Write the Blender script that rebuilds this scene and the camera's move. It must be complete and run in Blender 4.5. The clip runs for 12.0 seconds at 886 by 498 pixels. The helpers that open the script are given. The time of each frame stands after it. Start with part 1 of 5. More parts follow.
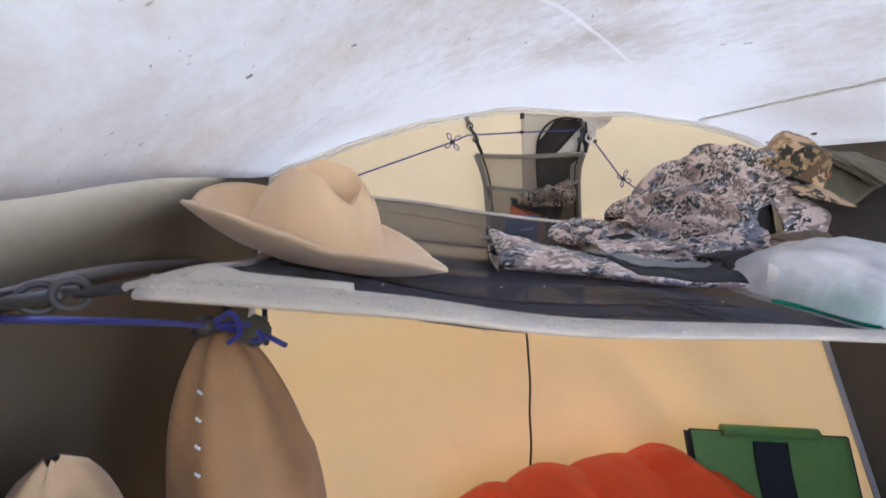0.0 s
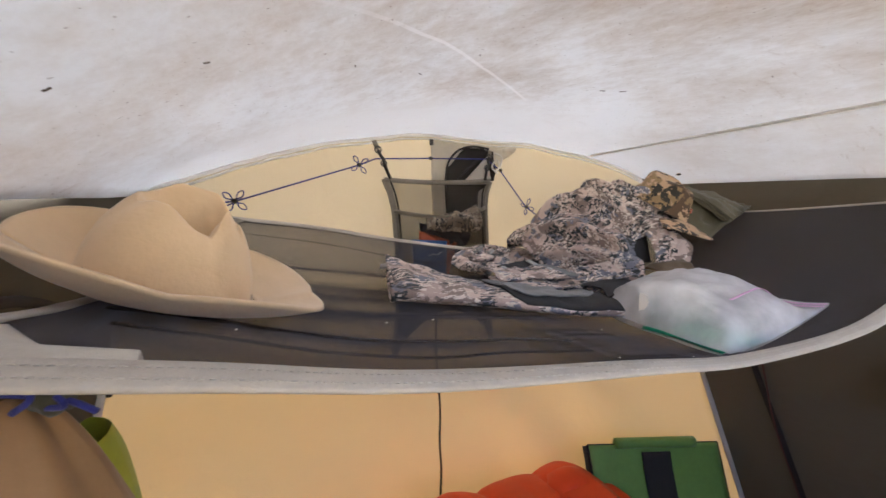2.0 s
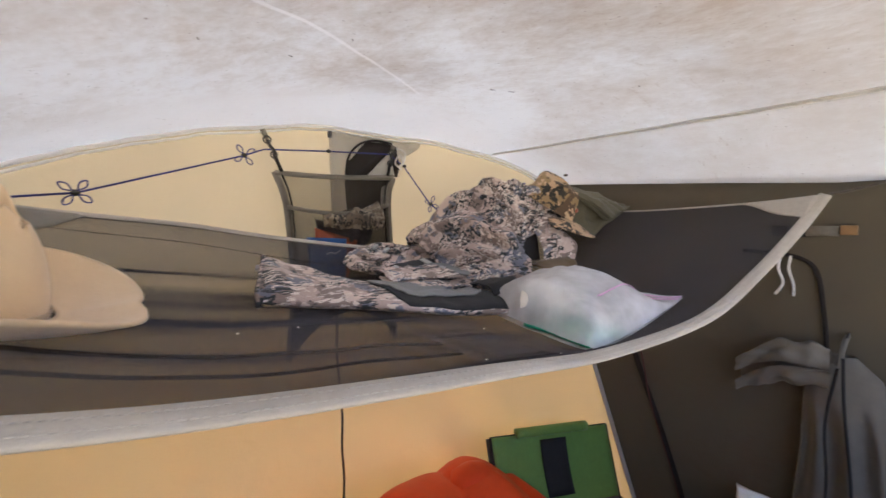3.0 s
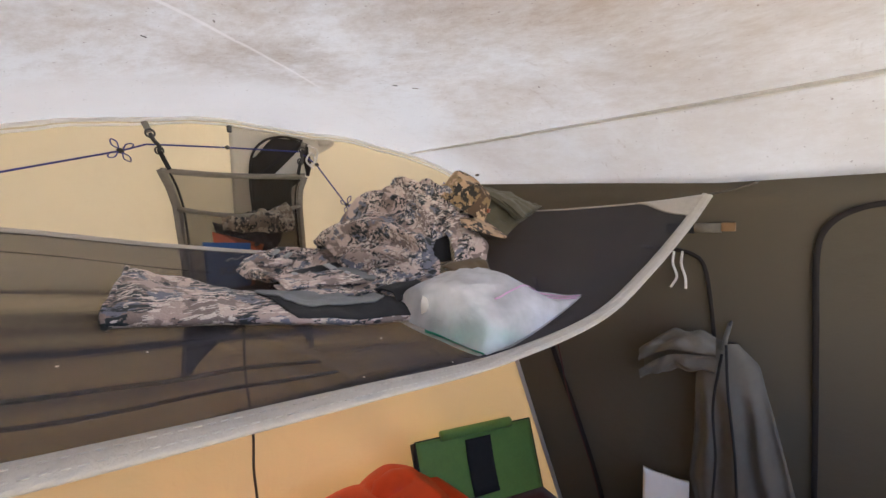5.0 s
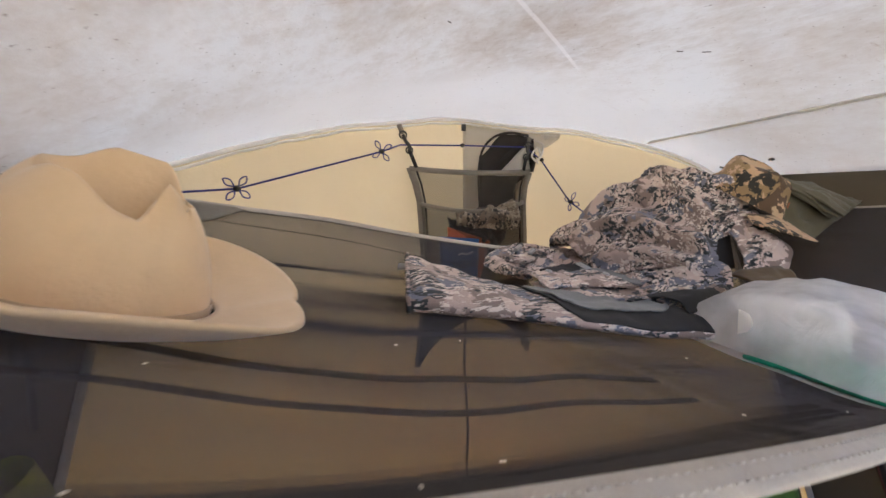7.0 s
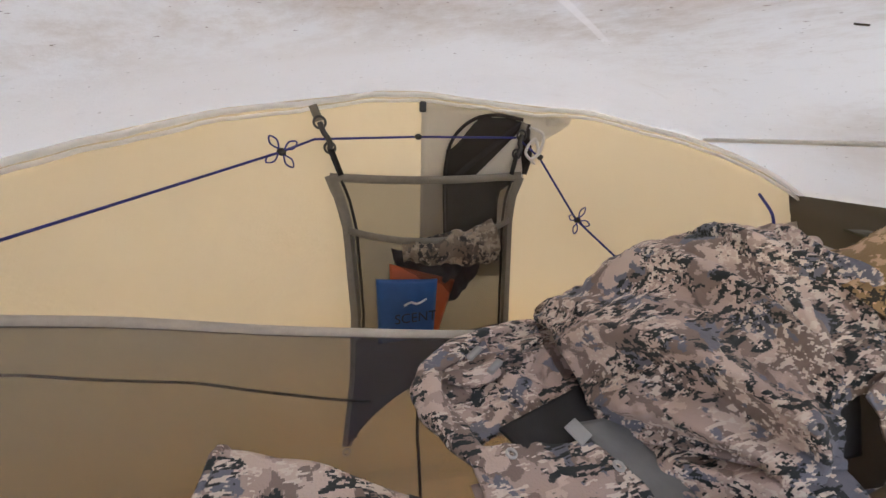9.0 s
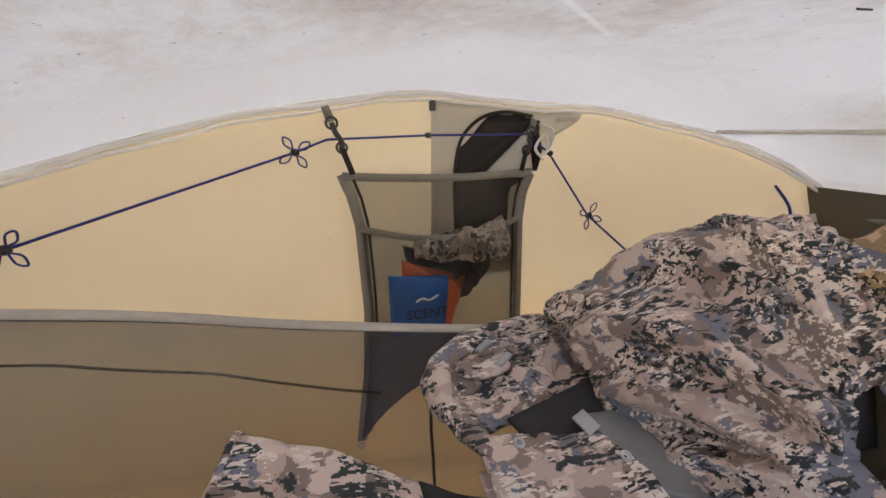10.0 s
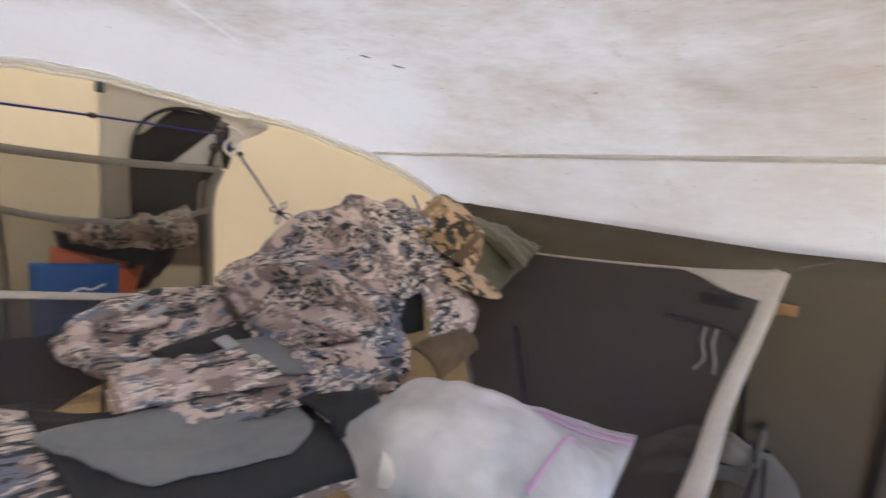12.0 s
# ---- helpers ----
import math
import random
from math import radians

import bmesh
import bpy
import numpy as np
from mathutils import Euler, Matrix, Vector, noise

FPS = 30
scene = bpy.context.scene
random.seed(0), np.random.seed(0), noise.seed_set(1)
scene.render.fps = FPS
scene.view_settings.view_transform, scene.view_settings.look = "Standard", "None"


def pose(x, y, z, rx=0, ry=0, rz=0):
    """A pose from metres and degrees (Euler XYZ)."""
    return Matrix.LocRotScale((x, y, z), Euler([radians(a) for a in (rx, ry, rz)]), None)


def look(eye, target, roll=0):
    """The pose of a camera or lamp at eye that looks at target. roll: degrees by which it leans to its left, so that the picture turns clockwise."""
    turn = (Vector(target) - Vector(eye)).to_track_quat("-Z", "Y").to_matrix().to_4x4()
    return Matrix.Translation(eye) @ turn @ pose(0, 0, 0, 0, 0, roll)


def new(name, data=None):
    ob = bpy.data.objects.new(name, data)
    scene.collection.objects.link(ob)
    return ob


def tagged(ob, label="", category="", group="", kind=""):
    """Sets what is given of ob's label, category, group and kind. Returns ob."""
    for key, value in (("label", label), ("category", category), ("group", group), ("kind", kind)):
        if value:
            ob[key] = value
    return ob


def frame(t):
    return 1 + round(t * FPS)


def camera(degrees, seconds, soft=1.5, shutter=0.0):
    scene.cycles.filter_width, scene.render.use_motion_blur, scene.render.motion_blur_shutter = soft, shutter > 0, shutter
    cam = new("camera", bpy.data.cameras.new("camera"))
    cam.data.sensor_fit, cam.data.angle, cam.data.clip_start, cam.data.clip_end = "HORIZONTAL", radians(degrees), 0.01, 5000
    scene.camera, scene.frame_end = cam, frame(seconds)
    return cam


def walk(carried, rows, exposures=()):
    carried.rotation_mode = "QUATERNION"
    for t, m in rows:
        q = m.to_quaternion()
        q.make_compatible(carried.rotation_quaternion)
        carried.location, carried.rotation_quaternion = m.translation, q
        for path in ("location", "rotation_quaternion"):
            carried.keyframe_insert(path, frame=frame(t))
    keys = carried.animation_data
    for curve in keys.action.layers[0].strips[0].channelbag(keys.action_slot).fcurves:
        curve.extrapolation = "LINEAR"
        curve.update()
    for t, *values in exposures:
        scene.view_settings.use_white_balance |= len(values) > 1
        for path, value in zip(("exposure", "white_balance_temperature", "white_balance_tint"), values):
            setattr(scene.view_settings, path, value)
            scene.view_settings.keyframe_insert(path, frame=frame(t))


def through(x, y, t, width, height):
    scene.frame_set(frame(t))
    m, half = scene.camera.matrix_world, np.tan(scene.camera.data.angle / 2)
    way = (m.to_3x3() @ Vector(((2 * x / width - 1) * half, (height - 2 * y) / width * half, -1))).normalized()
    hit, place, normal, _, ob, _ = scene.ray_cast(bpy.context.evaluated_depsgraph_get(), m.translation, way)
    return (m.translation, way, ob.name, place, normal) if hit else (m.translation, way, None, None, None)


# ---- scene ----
cam = camera(95.39, 12.0, 1.5, 0.3)
PATH = [
    (0, pose(0.0087, -0.0036, 1.3753, 83.87, 2.48, -15.85)),
    (0.5, pose(0.0008, -0.0084, 1.4005, 88.26, 2.78, -17.22)),
    (1, pose(0.0000, 0.0000, 1.4000, 88.28, 1.72, -18.05)),
    (1.5, pose(0.0155, 0.0066, 1.3936, 87.17, 1.40, -20.62)),
    (2, pose(0.0749, -0.0016, 1.3925, 86.21, 1.29, -26.33)),
    (2.5, pose(0.1006, 0.0002, 1.3852, 85.66, 0.78, -30.65)),
    (3, pose(0.1634, -0.0105, 1.3933, 85.53, 0.84, -36.99)),
    (3.5, pose(0.2219, -0.0263, 1.4022, 85.22, 1.01, -44.07)),
    (3.7, pose(0.2401, -0.0370, 1.4089, 85.32, 1.09, -46.51)),
    (5.3, pose(0.2519, -0.0282, 1.3920, 85.03, 1.72, -44.51)),
    (5.5, pose(0.2231, -0.0226, 1.3871, 85.10, 1.60, -42.04)),
    (6, pose(0.1586, 0.0317, 1.3803, 84.80, 2.14, -33.76)),
    (6.5, pose(0.0929, 0.1037, 1.3740, 85.76, 2.59, -25.24)),
    (7, pose(0.1475, 0.1482, 1.3765, 86.33, 0.55, -21.86)),
    (7.5, pose(0.2715, 0.2708, 1.4890, 85.54, -1.54, -22.67)),
    (7.7, pose(0.3021, 0.3257, 1.5153, 83.63, -2.94, -23.26)),
    (9.3, pose(0.4476, 0.5051, 1.5935, 76.54, -0.67, -19.38)),
    (9.5, pose(0.4451, 0.5006, 1.5931, 76.64, -0.28, -18.82)),
    (10, pose(0.4454, 0.4859, 1.5864, 76.74, -0.45, -18.39)),
    (10.5, pose(0.4391, 0.4864, 1.5860, 77.27, -0.20, -17.44)),
    (11, pose(0.4306, 0.4652, 1.5733, 77.97, -1.45, -18.62)),
    (11.5, pose(0.4627, 0.3723, 1.5270, 82.29, -4.07, -32.85)),
    (11.9, pose(0.4654, 0.2763, 1.5010, 83.78, -4.74, -48.04)),
    (12, pose(0.4743, 0.2537, 1.5004, 83.91, -4.67, -52.23)),
]
walk(cam, PATH, [(0, 3.15, 5150, 10), (0.3, 2.92, 5250, 10), (0.6, 2.84, 5400, 10), (1.0, 2.84, 5600, 10), (2, 2.88, 5750, 10), (7, 2.86, 5800, 10), (9, 2.76, 5850, 10), (11.2, 2.80, 5800, 10), (12, 2.92, 5650, 10)])

# ---- light: overcast daylight that soaks through the canvas ----
world = bpy.data.worlds.new("overcast_sky")
scene.world = world
world.use_nodes = True
wn = world.node_tree
sky = wn.nodes.new("ShaderNodeTexSky")
sky.sky_type = "NISHITA"
sky.sun_disc = False
sky.sun_elevation = radians(75)
sky.sun_rotation = radians(13)
sky.dust_density = 6.0
sky.air_density = 0.6
wn.nodes["Background"].inputs[1].default_value = 0.15
wn.links.new(sky.outputs[0], wn.nodes["Background"].inputs[0])
sun_data = bpy.data.lights.new("sun", "SUN")
sun_data.energy, sun_data.angle, sun_data.color = 0.9, radians(18), (1.0, 0.98, 0.95)
sun = new("sun", sun_data)
sun.matrix_world = look((0.9, 1.9, 6.5), (0.6, 0.6, 1.4))


# ---- materials ----
def material(name):
    m = bpy.data.materials.new(name)
    m.use_nodes = True
    m.node_tree.nodes.clear()
    return m, m.node_tree


class Nodes:
    """Short hand for building one node tree."""
    def __init__(self, name):
        self.m, self.t = material(name)
        self.out = self.n("ShaderNodeOutputMaterial")
        self.pos = self.n("ShaderNodeTexCoord").outputs["Object"]

    def n(self, kind, **values):
        node = self.t.nodes.new(kind)
        for k, v in values.items():
            setattr(node, k, v)
        return node

    def link(self, a, b):
        self.t.links.new(a, b)

    def put(self, node, slot, value):
        if hasattr(value, "is_linked"):
            self.link(value, node.inputs[slot])
        else:
            node.inputs[slot].default_value = value

    def mapped(self, scale=(1, 1, 1), turn=(0, 0, 0), source=None):
        node = self.n("ShaderNodeMapping")
        self.link(source or self.pos, node.inputs[0])
        node.inputs["Scale"].default_value = scale
        node.inputs["Rotation"].default_value = [radians(a) for a in turn]
        return node.outputs[0]

    def snapped(self, size, source=None):
        node = self.n("ShaderNodeVectorMath", operation="SNAP")
        self.link(source or self.pos, node.inputs[0])
        node.inputs[1].default_value = (size, size, size)
        return node.outputs[0]

    def noise(self, scale, detail=4.0, rough=0.55, source=None, distort=0.0):
        node = self.n("ShaderNodeTexNoise")
        self.link(source or self.pos, node.inputs["Vector"])
        node.inputs["Scale"].default_value = scale
        node.inputs["Detail"].default_value = detail
        node.inputs["Roughness"].default_value = rough
        node.inputs["Distortion"].default_value = distort
        return node.outputs["Fac"]

    def ramp(self, fac, low, high, a=0.0, b=1.0):
        node = self.n("ShaderNodeMapRange")
        self.put(node, 0, fac)
        for k, v in zip((1, 2, 3, 4), (low, high, a, b)):
            node.inputs[k].default_value = v
        return node.outputs[0]

    def math(self, op, a, b=0.0):
        node = self.n("ShaderNodeMath", operation=op)
        self.put(node, 0, a)
        self.put(node, 1, b)
        return node.outputs[0]

    def mix(self, fac, a, b):
        node = self.n("ShaderNodeMix", data_type="RGBA")
        self.put(node, 0, fac)
        for slot, v in ((6, a), (7, b)):
            self.put(node, slot, (*v, 1) if isinstance(v, tuple) and len(v) == 3 else v)
        return node.outputs[2]

    def bump(self, height, strength=0.3, distance=0.002):
        node = self.n("ShaderNodeBump")
        self.put(node, "Height", height)
        node.inputs["Strength"].default_value = strength
        node.inputs["Distance"].default_value = distance
        return node.outputs[0]

    def surface(self, color, rough=0.8, metal=0.0, normal=None, sheen=0.0, spec=0.5):
        node = self.n("ShaderNodeBsdfPrincipled")
        self.put(node, "Base Color", (*color, 1) if isinstance(color, tuple) and len(color) == 3 else color)
        self.put(node, "Roughness", rough)
        node.inputs["Metallic"].default_value = metal
        node.inputs["Specular IOR Level"].default_value = spec
        node.inputs["Sheen Weight"].default_value = sheen
        if normal:
            self.link(normal, node.inputs["Normal"])
        return node.outputs[0]

    def blend(self, fac, a, b):
        node = self.n("ShaderNodeMixShader")
        self.put(node, 0, fac)
        self.link(a, node.inputs[1])
        self.link(b, node.inputs[2])
        return node.outputs[0]

    def done(self, shader):
        self.link(shader, self.out.inputs[0])
        return self.m


def canvas(name, color, dirt, through, amount=0.5, streaks=False, low=0.5, high=0.75, lower_tone=None):
    """Tent canvas: stained, slightly wrinkled cloth that lets part of the daylight through."""
    k = Nodes(name)
    large = k.noise(1.5, 8, 0.68)
    fine = k.noise(38, 10, 0.8, k.mapped((1, 0.62, 1), (0, 0, 25)))
    stain = k.ramp(k.math("ADD", k.math("MULTIPLY", large, 0.62), k.math("MULTIPLY", fine, 0.38)), low, high)
    if streaks:
        # the roof is cleaner beyond the reach of what is stored on the loft
        xyz = k.n("ShaderNodeSeparateXYZ")
        k.link(k.pos, xyz.inputs[0])
        stain = k.math("MULTIPLY", stain, k.ramp(xyz.outputs[0], 0.75, 1.5, 1.0, 0.35))
        reach = k.math("ADD", xyz.outputs[1], k.math("MULTIPLY", fine, 0.12))
        clean = k.math("MULTIPLY", k.ramp(reach, 1.12, 0.92, 0.12, 1.0), k.ramp(xyz.outputs[0], -0.05, 0.30, 0.65, 1.0))
        stain = k.math("MULTIPLY", stain, clean)
    col = k.mix(k.math("MULTIPLY", stain, amount), color, dirt)
    if streaks:
        rub = k.ramp(k.noise(16, 5, 0.75, k.mapped((0.5, 2.4, 1), (0, 0, -34))), 0.6, 0.74)
        where = k.ramp(k.noise(2.1, 3, 0.5), 0.5, 0.64)
        col = k.mix(k.math("MULTIPLY", k.math("MULTIPLY", k.math("MULTIPLY", rub, where), clean), 0.8), col, (0.25, 0.155, 0.085))
        # a welded seam runs across the cloth
        across = k.math("ABSOLUTE", k.math("ADD", k.math("ADD", k.math("MULTIPLY", xyz.outputs[0], -0.627), k.math("MULTIPLY", xyz.outputs[1], 0.780)), -0.21))
        seam = k.math("MULTIPLY", k.ramp(across, 0.0045, 0.003), k.math("MULTIPLY", k.ramp(xyz.outputs[0], 0.80, 0.72), k.ramp(xyz.outputs[0], 0.12, 0.32)))
        col = k.mix(k.math("MULTIPLY", seam, 0.55), col, (0.80, 0.79, 0.78))
        specks = k.ramp(k.noise(150, 2, 0.5), 0.72, 0.74)
        col = k.mix(k.math("MULTIPLY", specks, 0.6), col, (0.14, 0.10, 0.07))
    if lower_tone:
        # the colour blends into a deeper tone towards the bottom
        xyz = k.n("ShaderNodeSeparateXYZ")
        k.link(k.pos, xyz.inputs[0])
        col = k.mix(k.ramp(k.math("ADD", xyz.outputs[2], k.math("MULTIPLY", large, 0.2)), 1.38, 1.05, 0.0, 0.6), col, lower_tone)
    crease = k.noise(5, 4, 0.55, k.mapped((1, 1, 1)), 1.2)
    bump = k.bump(k.math("ADD", crease, k.math("MULTIPLY", fine, 0.4)), 0.4, 0.012)
    diffuse, translucent = k.n("ShaderNodeBsdfDiffuse"), k.n("ShaderNodeBsdfTranslucent")
    for b in (diffuse, translucent):
        k.link(col, b.inputs[0])
        k.link(bump, b.inputs["Normal"])
    return k.done(k.blend(through, diffuse.outputs[0], translucent.outputs[0]))


def cloth(name, color, second=None, size=40, relief=0.3, rough=0.85, sheen=0.15, low=0.35, high=0.7):
    k = Nodes(name)
    second = second or tuple(c * 0.72 for c in color)
    f = k.math("ADD", k.math("MULTIPLY", k.noise(size, 5, 0.65), 0.5), k.math("MULTIPLY", k.noise(size * 0.12, 3), 0.5))
    col = k.mix(k.ramp(f, low, high), color, second)
    h = k.math("ADD", k.noise(size * 6, 3, 0.6), k.math("MULTIPLY", k.noise(size * 0.6, 3), 1.5))
    return k.done(k.surface(col, rough, 0, k.bump(h, relief, 0.002), sheen))


def mesh_cloth(name, color, holes):
    """Fine insect-mesh: threads with holes too small to draw one by one."""
    k = Nodes(name)
    clear = k.n("ShaderNodeBsdfTransparent")
    f = k.ramp(k.noise(3, 3, 0.5), 0.3, 0.7, holes - 0.04, holes + 0.04)
    thread = k.surface(k.mix(k.noise(25, 3), color, tuple(c * 0.75 for c in color)), 0.75, spec=0.3)
    return k.done(k.blend(f, thread, clear.outputs[0]))


def plastic(name, color, rough=0.4, spec=0.5):
    k = Nodes(name)
    scuff = k.noise(60, 4, 0.6)
    return k.done(k.surface(k.mix(scuff, color, tuple(c * 0.8 for c in color)), k.ramp(scuff, 0, 1, rough - 0.08, rough + 0.12), 0, k.bump(scuff, 0.08, 0.001), 0, spec))


def camouflage(name, tones, pixel=0.0028, scale=1.0, stretch=(1, 1, 1), turn=(0, 0, 0)):
    """Blocky printed camouflage: broad patches, fern-like dark streaks and pale chips, on a fine grid."""
    k = Nodes(name)
    p = k.snapped(pixel)
    flat = k.mapped(stretch, turn, p)

    def patch(size, at, spin, detail=3.0, rough=0.55):
        return k.ramp(k.noise(size * scale, detail, rough, k.mapped((1, 1, 1), spin, p)), at, at + 0.004)
    col = k.mix(patch(9, 0.49, (0, 0, 0)), tones[0], tones[1])
    col = k.mix(patch(8, 0.55, (40, 20, 10)), col, tones[2])
    col = k.mix(patch(10, 0.57, (80, 10, 70)), col, tones[3])
    fern = k.math("MULTIPLY", k.ramp(k.noise(40 * scale, 2, 0.6, flat), 0.505, 0.51), patch(7.5, 0.50, (70, 0, 50)))
    col = k.mix(fern, col, tones[4])
    chips = k.math("MULTIPLY", k.ramp(k.noise(44 * scale, 2, 0.6, k.mapped(stretch, (15, 10, 5), p)), 0.555, 0.56), patch(6.5, 0.48, (10, 60, 0)))
    col = k.mix(chips, col, tones[5])
    h = k.math("ADD", k.noise(300, 2), k.math("MULTIPLY", k.noise(26, 4, 0.6, None, 0.6), 1.5))
    return k.done(k.surface(col, 0.85, 0, k.bump(h, 0.4, 0.004), 0.08))


ROOF = canvas("white_roof_canvas", (0.67, 0.67, 0.66), (0.42, 0.36, 0.30), 0.34, 0.8, True, 0.42, 0.59)
TAN = canvas("tan_wall_canvas", (0.70, 0.625, 0.475), (0.645, 0.56, 0.405), 0.38, 0.5, lower_tone=(0.72, 0.545, 0.27))
OLIVE = canvas("olive_wall_canvas", (0.152, 0.131, 0.096), (0.115, 0.097, 0.07), 0.14, 0.6)
GREYFLAP = canvas("grey_window_canvas", (0.78, 0.74, 0.65), (0.66, 0.62, 0.53), 0.45, 0.5)
PIPING = canvas("white_piping", (0.97, 0.96, 0.94), (0.88, 0.86, 0.83), 0.5, 0.4)
STITCH = cloth("pale_thread", (0.60, 0.55, 0.47), None, 60)
LOFTMESH = mesh_cloth("black_mesh", (0.064, 0.058, 0.064), 0.42)
THREAD = cloth("black_mesh_thread", (0.062, 0.057, 0.064), (0.050, 0.046, 0.052), 20, 0.2)
OLIVEMESH = mesh_cloth("olive_mesh", (0.085, 0.073, 0.055), 0.50)
POCKETMESH = mesh_cloth("dark_olive_mesh", (0.06, 0.052, 0.042), 0.56)
DENSEMESH = mesh_cloth("dense_black_mesh", (0.055, 0.05, 0.055), 0.12)
BINDING = cloth("greige_webbing", (0.53, 0.48, 0.40), (0.42, 0.37, 0.30), 90, 0.5)
BAND = cloth("olive_grey_webbing", (0.24, 0.215, 0.17), (0.17, 0.15, 0.115), 90, 0.5)
BLACK = cloth("black_webbing", (0.015, 0.014, 0.013), (0.025, 0.022, 0.02), 90, 0.4, 0.85, 0.0)
ZIP = cloth("black_zipper_tape", (0.018, 0.014, 0.012), (0.03, 0.022, 0.018), 120, 0.6, 0.85, 0.0)
BUCKLE = plastic("black_plastic", (0.045, 0.042, 0.04), 0.38)
BLUECORD = cloth("blue_cord", (0.03, 0.035, 0.30), (0.015, 0.015, 0.12), 400, 0.6, 0.6)
WHITECORD = cloth("white_cord", (0.88, 0.86, 0.82), (0.66, 0.63, 0.58), 300, 0.5)
DARKCORD = cloth("brown_cord", (0.10, 0.075, 0.05), (0.06, 0.045, 0.03), 300, 0.5)
FELT = cloth("fawn_felt", (0.80, 0.59, 0.35), (0.72, 0.52, 0.30), 30, 0.35, 0.95, 0.35)
FELTEDGE = cloth("worn_felt_band", (0.56, 0.40, 0.25), (0.45, 0.31, 0.18), 60, 0.4, 0.9, 0.3)
LEATHER = cloth("brown_leather", (0.16, 0.07, 0.03), (0.10, 0.04, 0.02), 60, 0.4, 0.6, 0)
CAMO = camouflage("slate_taupe_camouflage", ((0.52, 0.395, 0.335), (0.28, 0.21, 0.175), (0.20, 0.20, 0.235), (0.68, 0.545, 0.465), (0.036, 0.040, 0.040), (0.78, 0.68, 0.59)), 0.0019, 2.1, (0.30, 1.7, 1.5), (0, 20, 35))
CAPCAMO = camouflage("green_tan_camouflage", ((0.60, 0.40, 0.23), (0.34, 0.23, 0.11), (0.12, 0.075, 0.04), (0.58, 0.42, 0.25), (0.04, 0.035, 0.025), (0.62, 0.42, 0.26)), 0.0022, 1.5)
GLOVECAMO = camouflage("brown_camouflage", ((0.16, 0.12, 0.08), (0.09, 0.07, 0.05), (0.24, 0.19, 0.13), (0.30, 0.24, 0.17), (0.02, 0.018, 0.015), (0.34, 0.29, 0.22)), 0.002, 2.0)
LINING = cloth("black_softshell", (0.026, 0.025, 0.025), (0.034, 0.032, 0.031), 60, 0.3, 0.85, 0.0)
GREYPATCH = cloth("grey_softshell", (0.23, 0.23, 0.222), (0.19, 0.19, 0.184), 80, 0.25, 0.8, 0.1)
SHIRT = cloth("olive_cotton", (0.13, 0.115, 0.065), (0.09, 0.08, 0.045), 40, 0.3)
BROWNCLOTH = cloth("brown_cloth", (0.15, 0.10, 0.045), (0.10, 0.065, 0.03), 40, 0.3)
TAG = cloth("grey_tag", (0.42, 0.41, 0.39), (0.35, 0.34, 0.33), 80, 0.2)
PAPER = cloth("tissue_paper", (0.90, 0.87, 0.80), (0.84, 0.80, 0.72), 50, 0.4, 0.95, 0)
GREENPACK = plastic("green_wrapper", (0.02, 0.40, 0.22), 0.35)
PINK = plastic("pink_zip_strip", (0.72, 0.42, 0.66), 0.35)
METAL = plastic("steel_eyelet", (0.55, 0.54, 0.52), 0.3, 0.9)
POUCHBLUE = plastic("blue_foil", (0.012, 0.075, 0.25), 0.45)
POUCHORANGE = plastic("orange_foil", (0.38, 0.075, 0.018), 0.45)
INK = plastic("navy_ink", (0.008, 0.012, 0.03), 0.6)
PALEINK = plastic("pale_ink", (0.65, 0.68, 0.72), 0.6)
ORANGE = cloth("orange_nylon", (0.84, 0.065, 0.006), (0.72, 0.05, 0.005), 30, 0.3, 0.5, 0.0)
GREEN = cloth("green_nylon", (0.165, 0.30, 0.055), (0.13, 0.24, 0.045), 70, 0.3, 0.6, 0.1)
RED = cloth("dark_red_cloth", (0.12, 0.02, 0.02), (0.08, 0.015, 0.015), 40)
COAT = cloth("grey_taupe_nylon", (0.165, 0.148, 0.118), (0.125, 0.112, 0.088), 24, 0.25, 0.7, 0.1)
SACK = cloth("brown_waxed_cotton", (0.40, 0.22, 0.085), (0.30, 0.16, 0.06), 20, 0.35, 0.7, 0.1)
YELLOW = cloth("yellow_green_nylon", (0.52, 0.55, 0.03), (0.42, 0.44, 0.025), 50, 0.3)
FLOORVINYL = cloth("dark_floor_vinyl", (0.06, 0.05, 0.04), (0.04, 0.035, 0.03), 10, 0.3, 0.6)


def bag_film():
    k = Nodes("clear_bag_film")
    clear, milky = k.n("ShaderNodeBsdfTransparent"), k.n("ShaderNodeBsdfTranslucent")
    clear.inputs[0].default_value = (0.99, 0.99, 1.0, 1)
    milky.inputs[0].default_value = (0.93, 0.95, 0.99, 1)
    h = k.noise(20, 4, 0.6, None, 0.8)
    gloss = k.surface((0.97, 0.97, 0.98), 0.3, 0, k.bump(h, 0.7, 0.01), 0, 0.7)
    f = k.ramp(k.noise(12, 3, 0.6), 0.35, 0.7, 0.36, 0.60)
    return k.done(k.blend(f, k.blend(0.15, gloss, milky.outputs[0]), clear.outputs[0]))


FILM = bag_film()


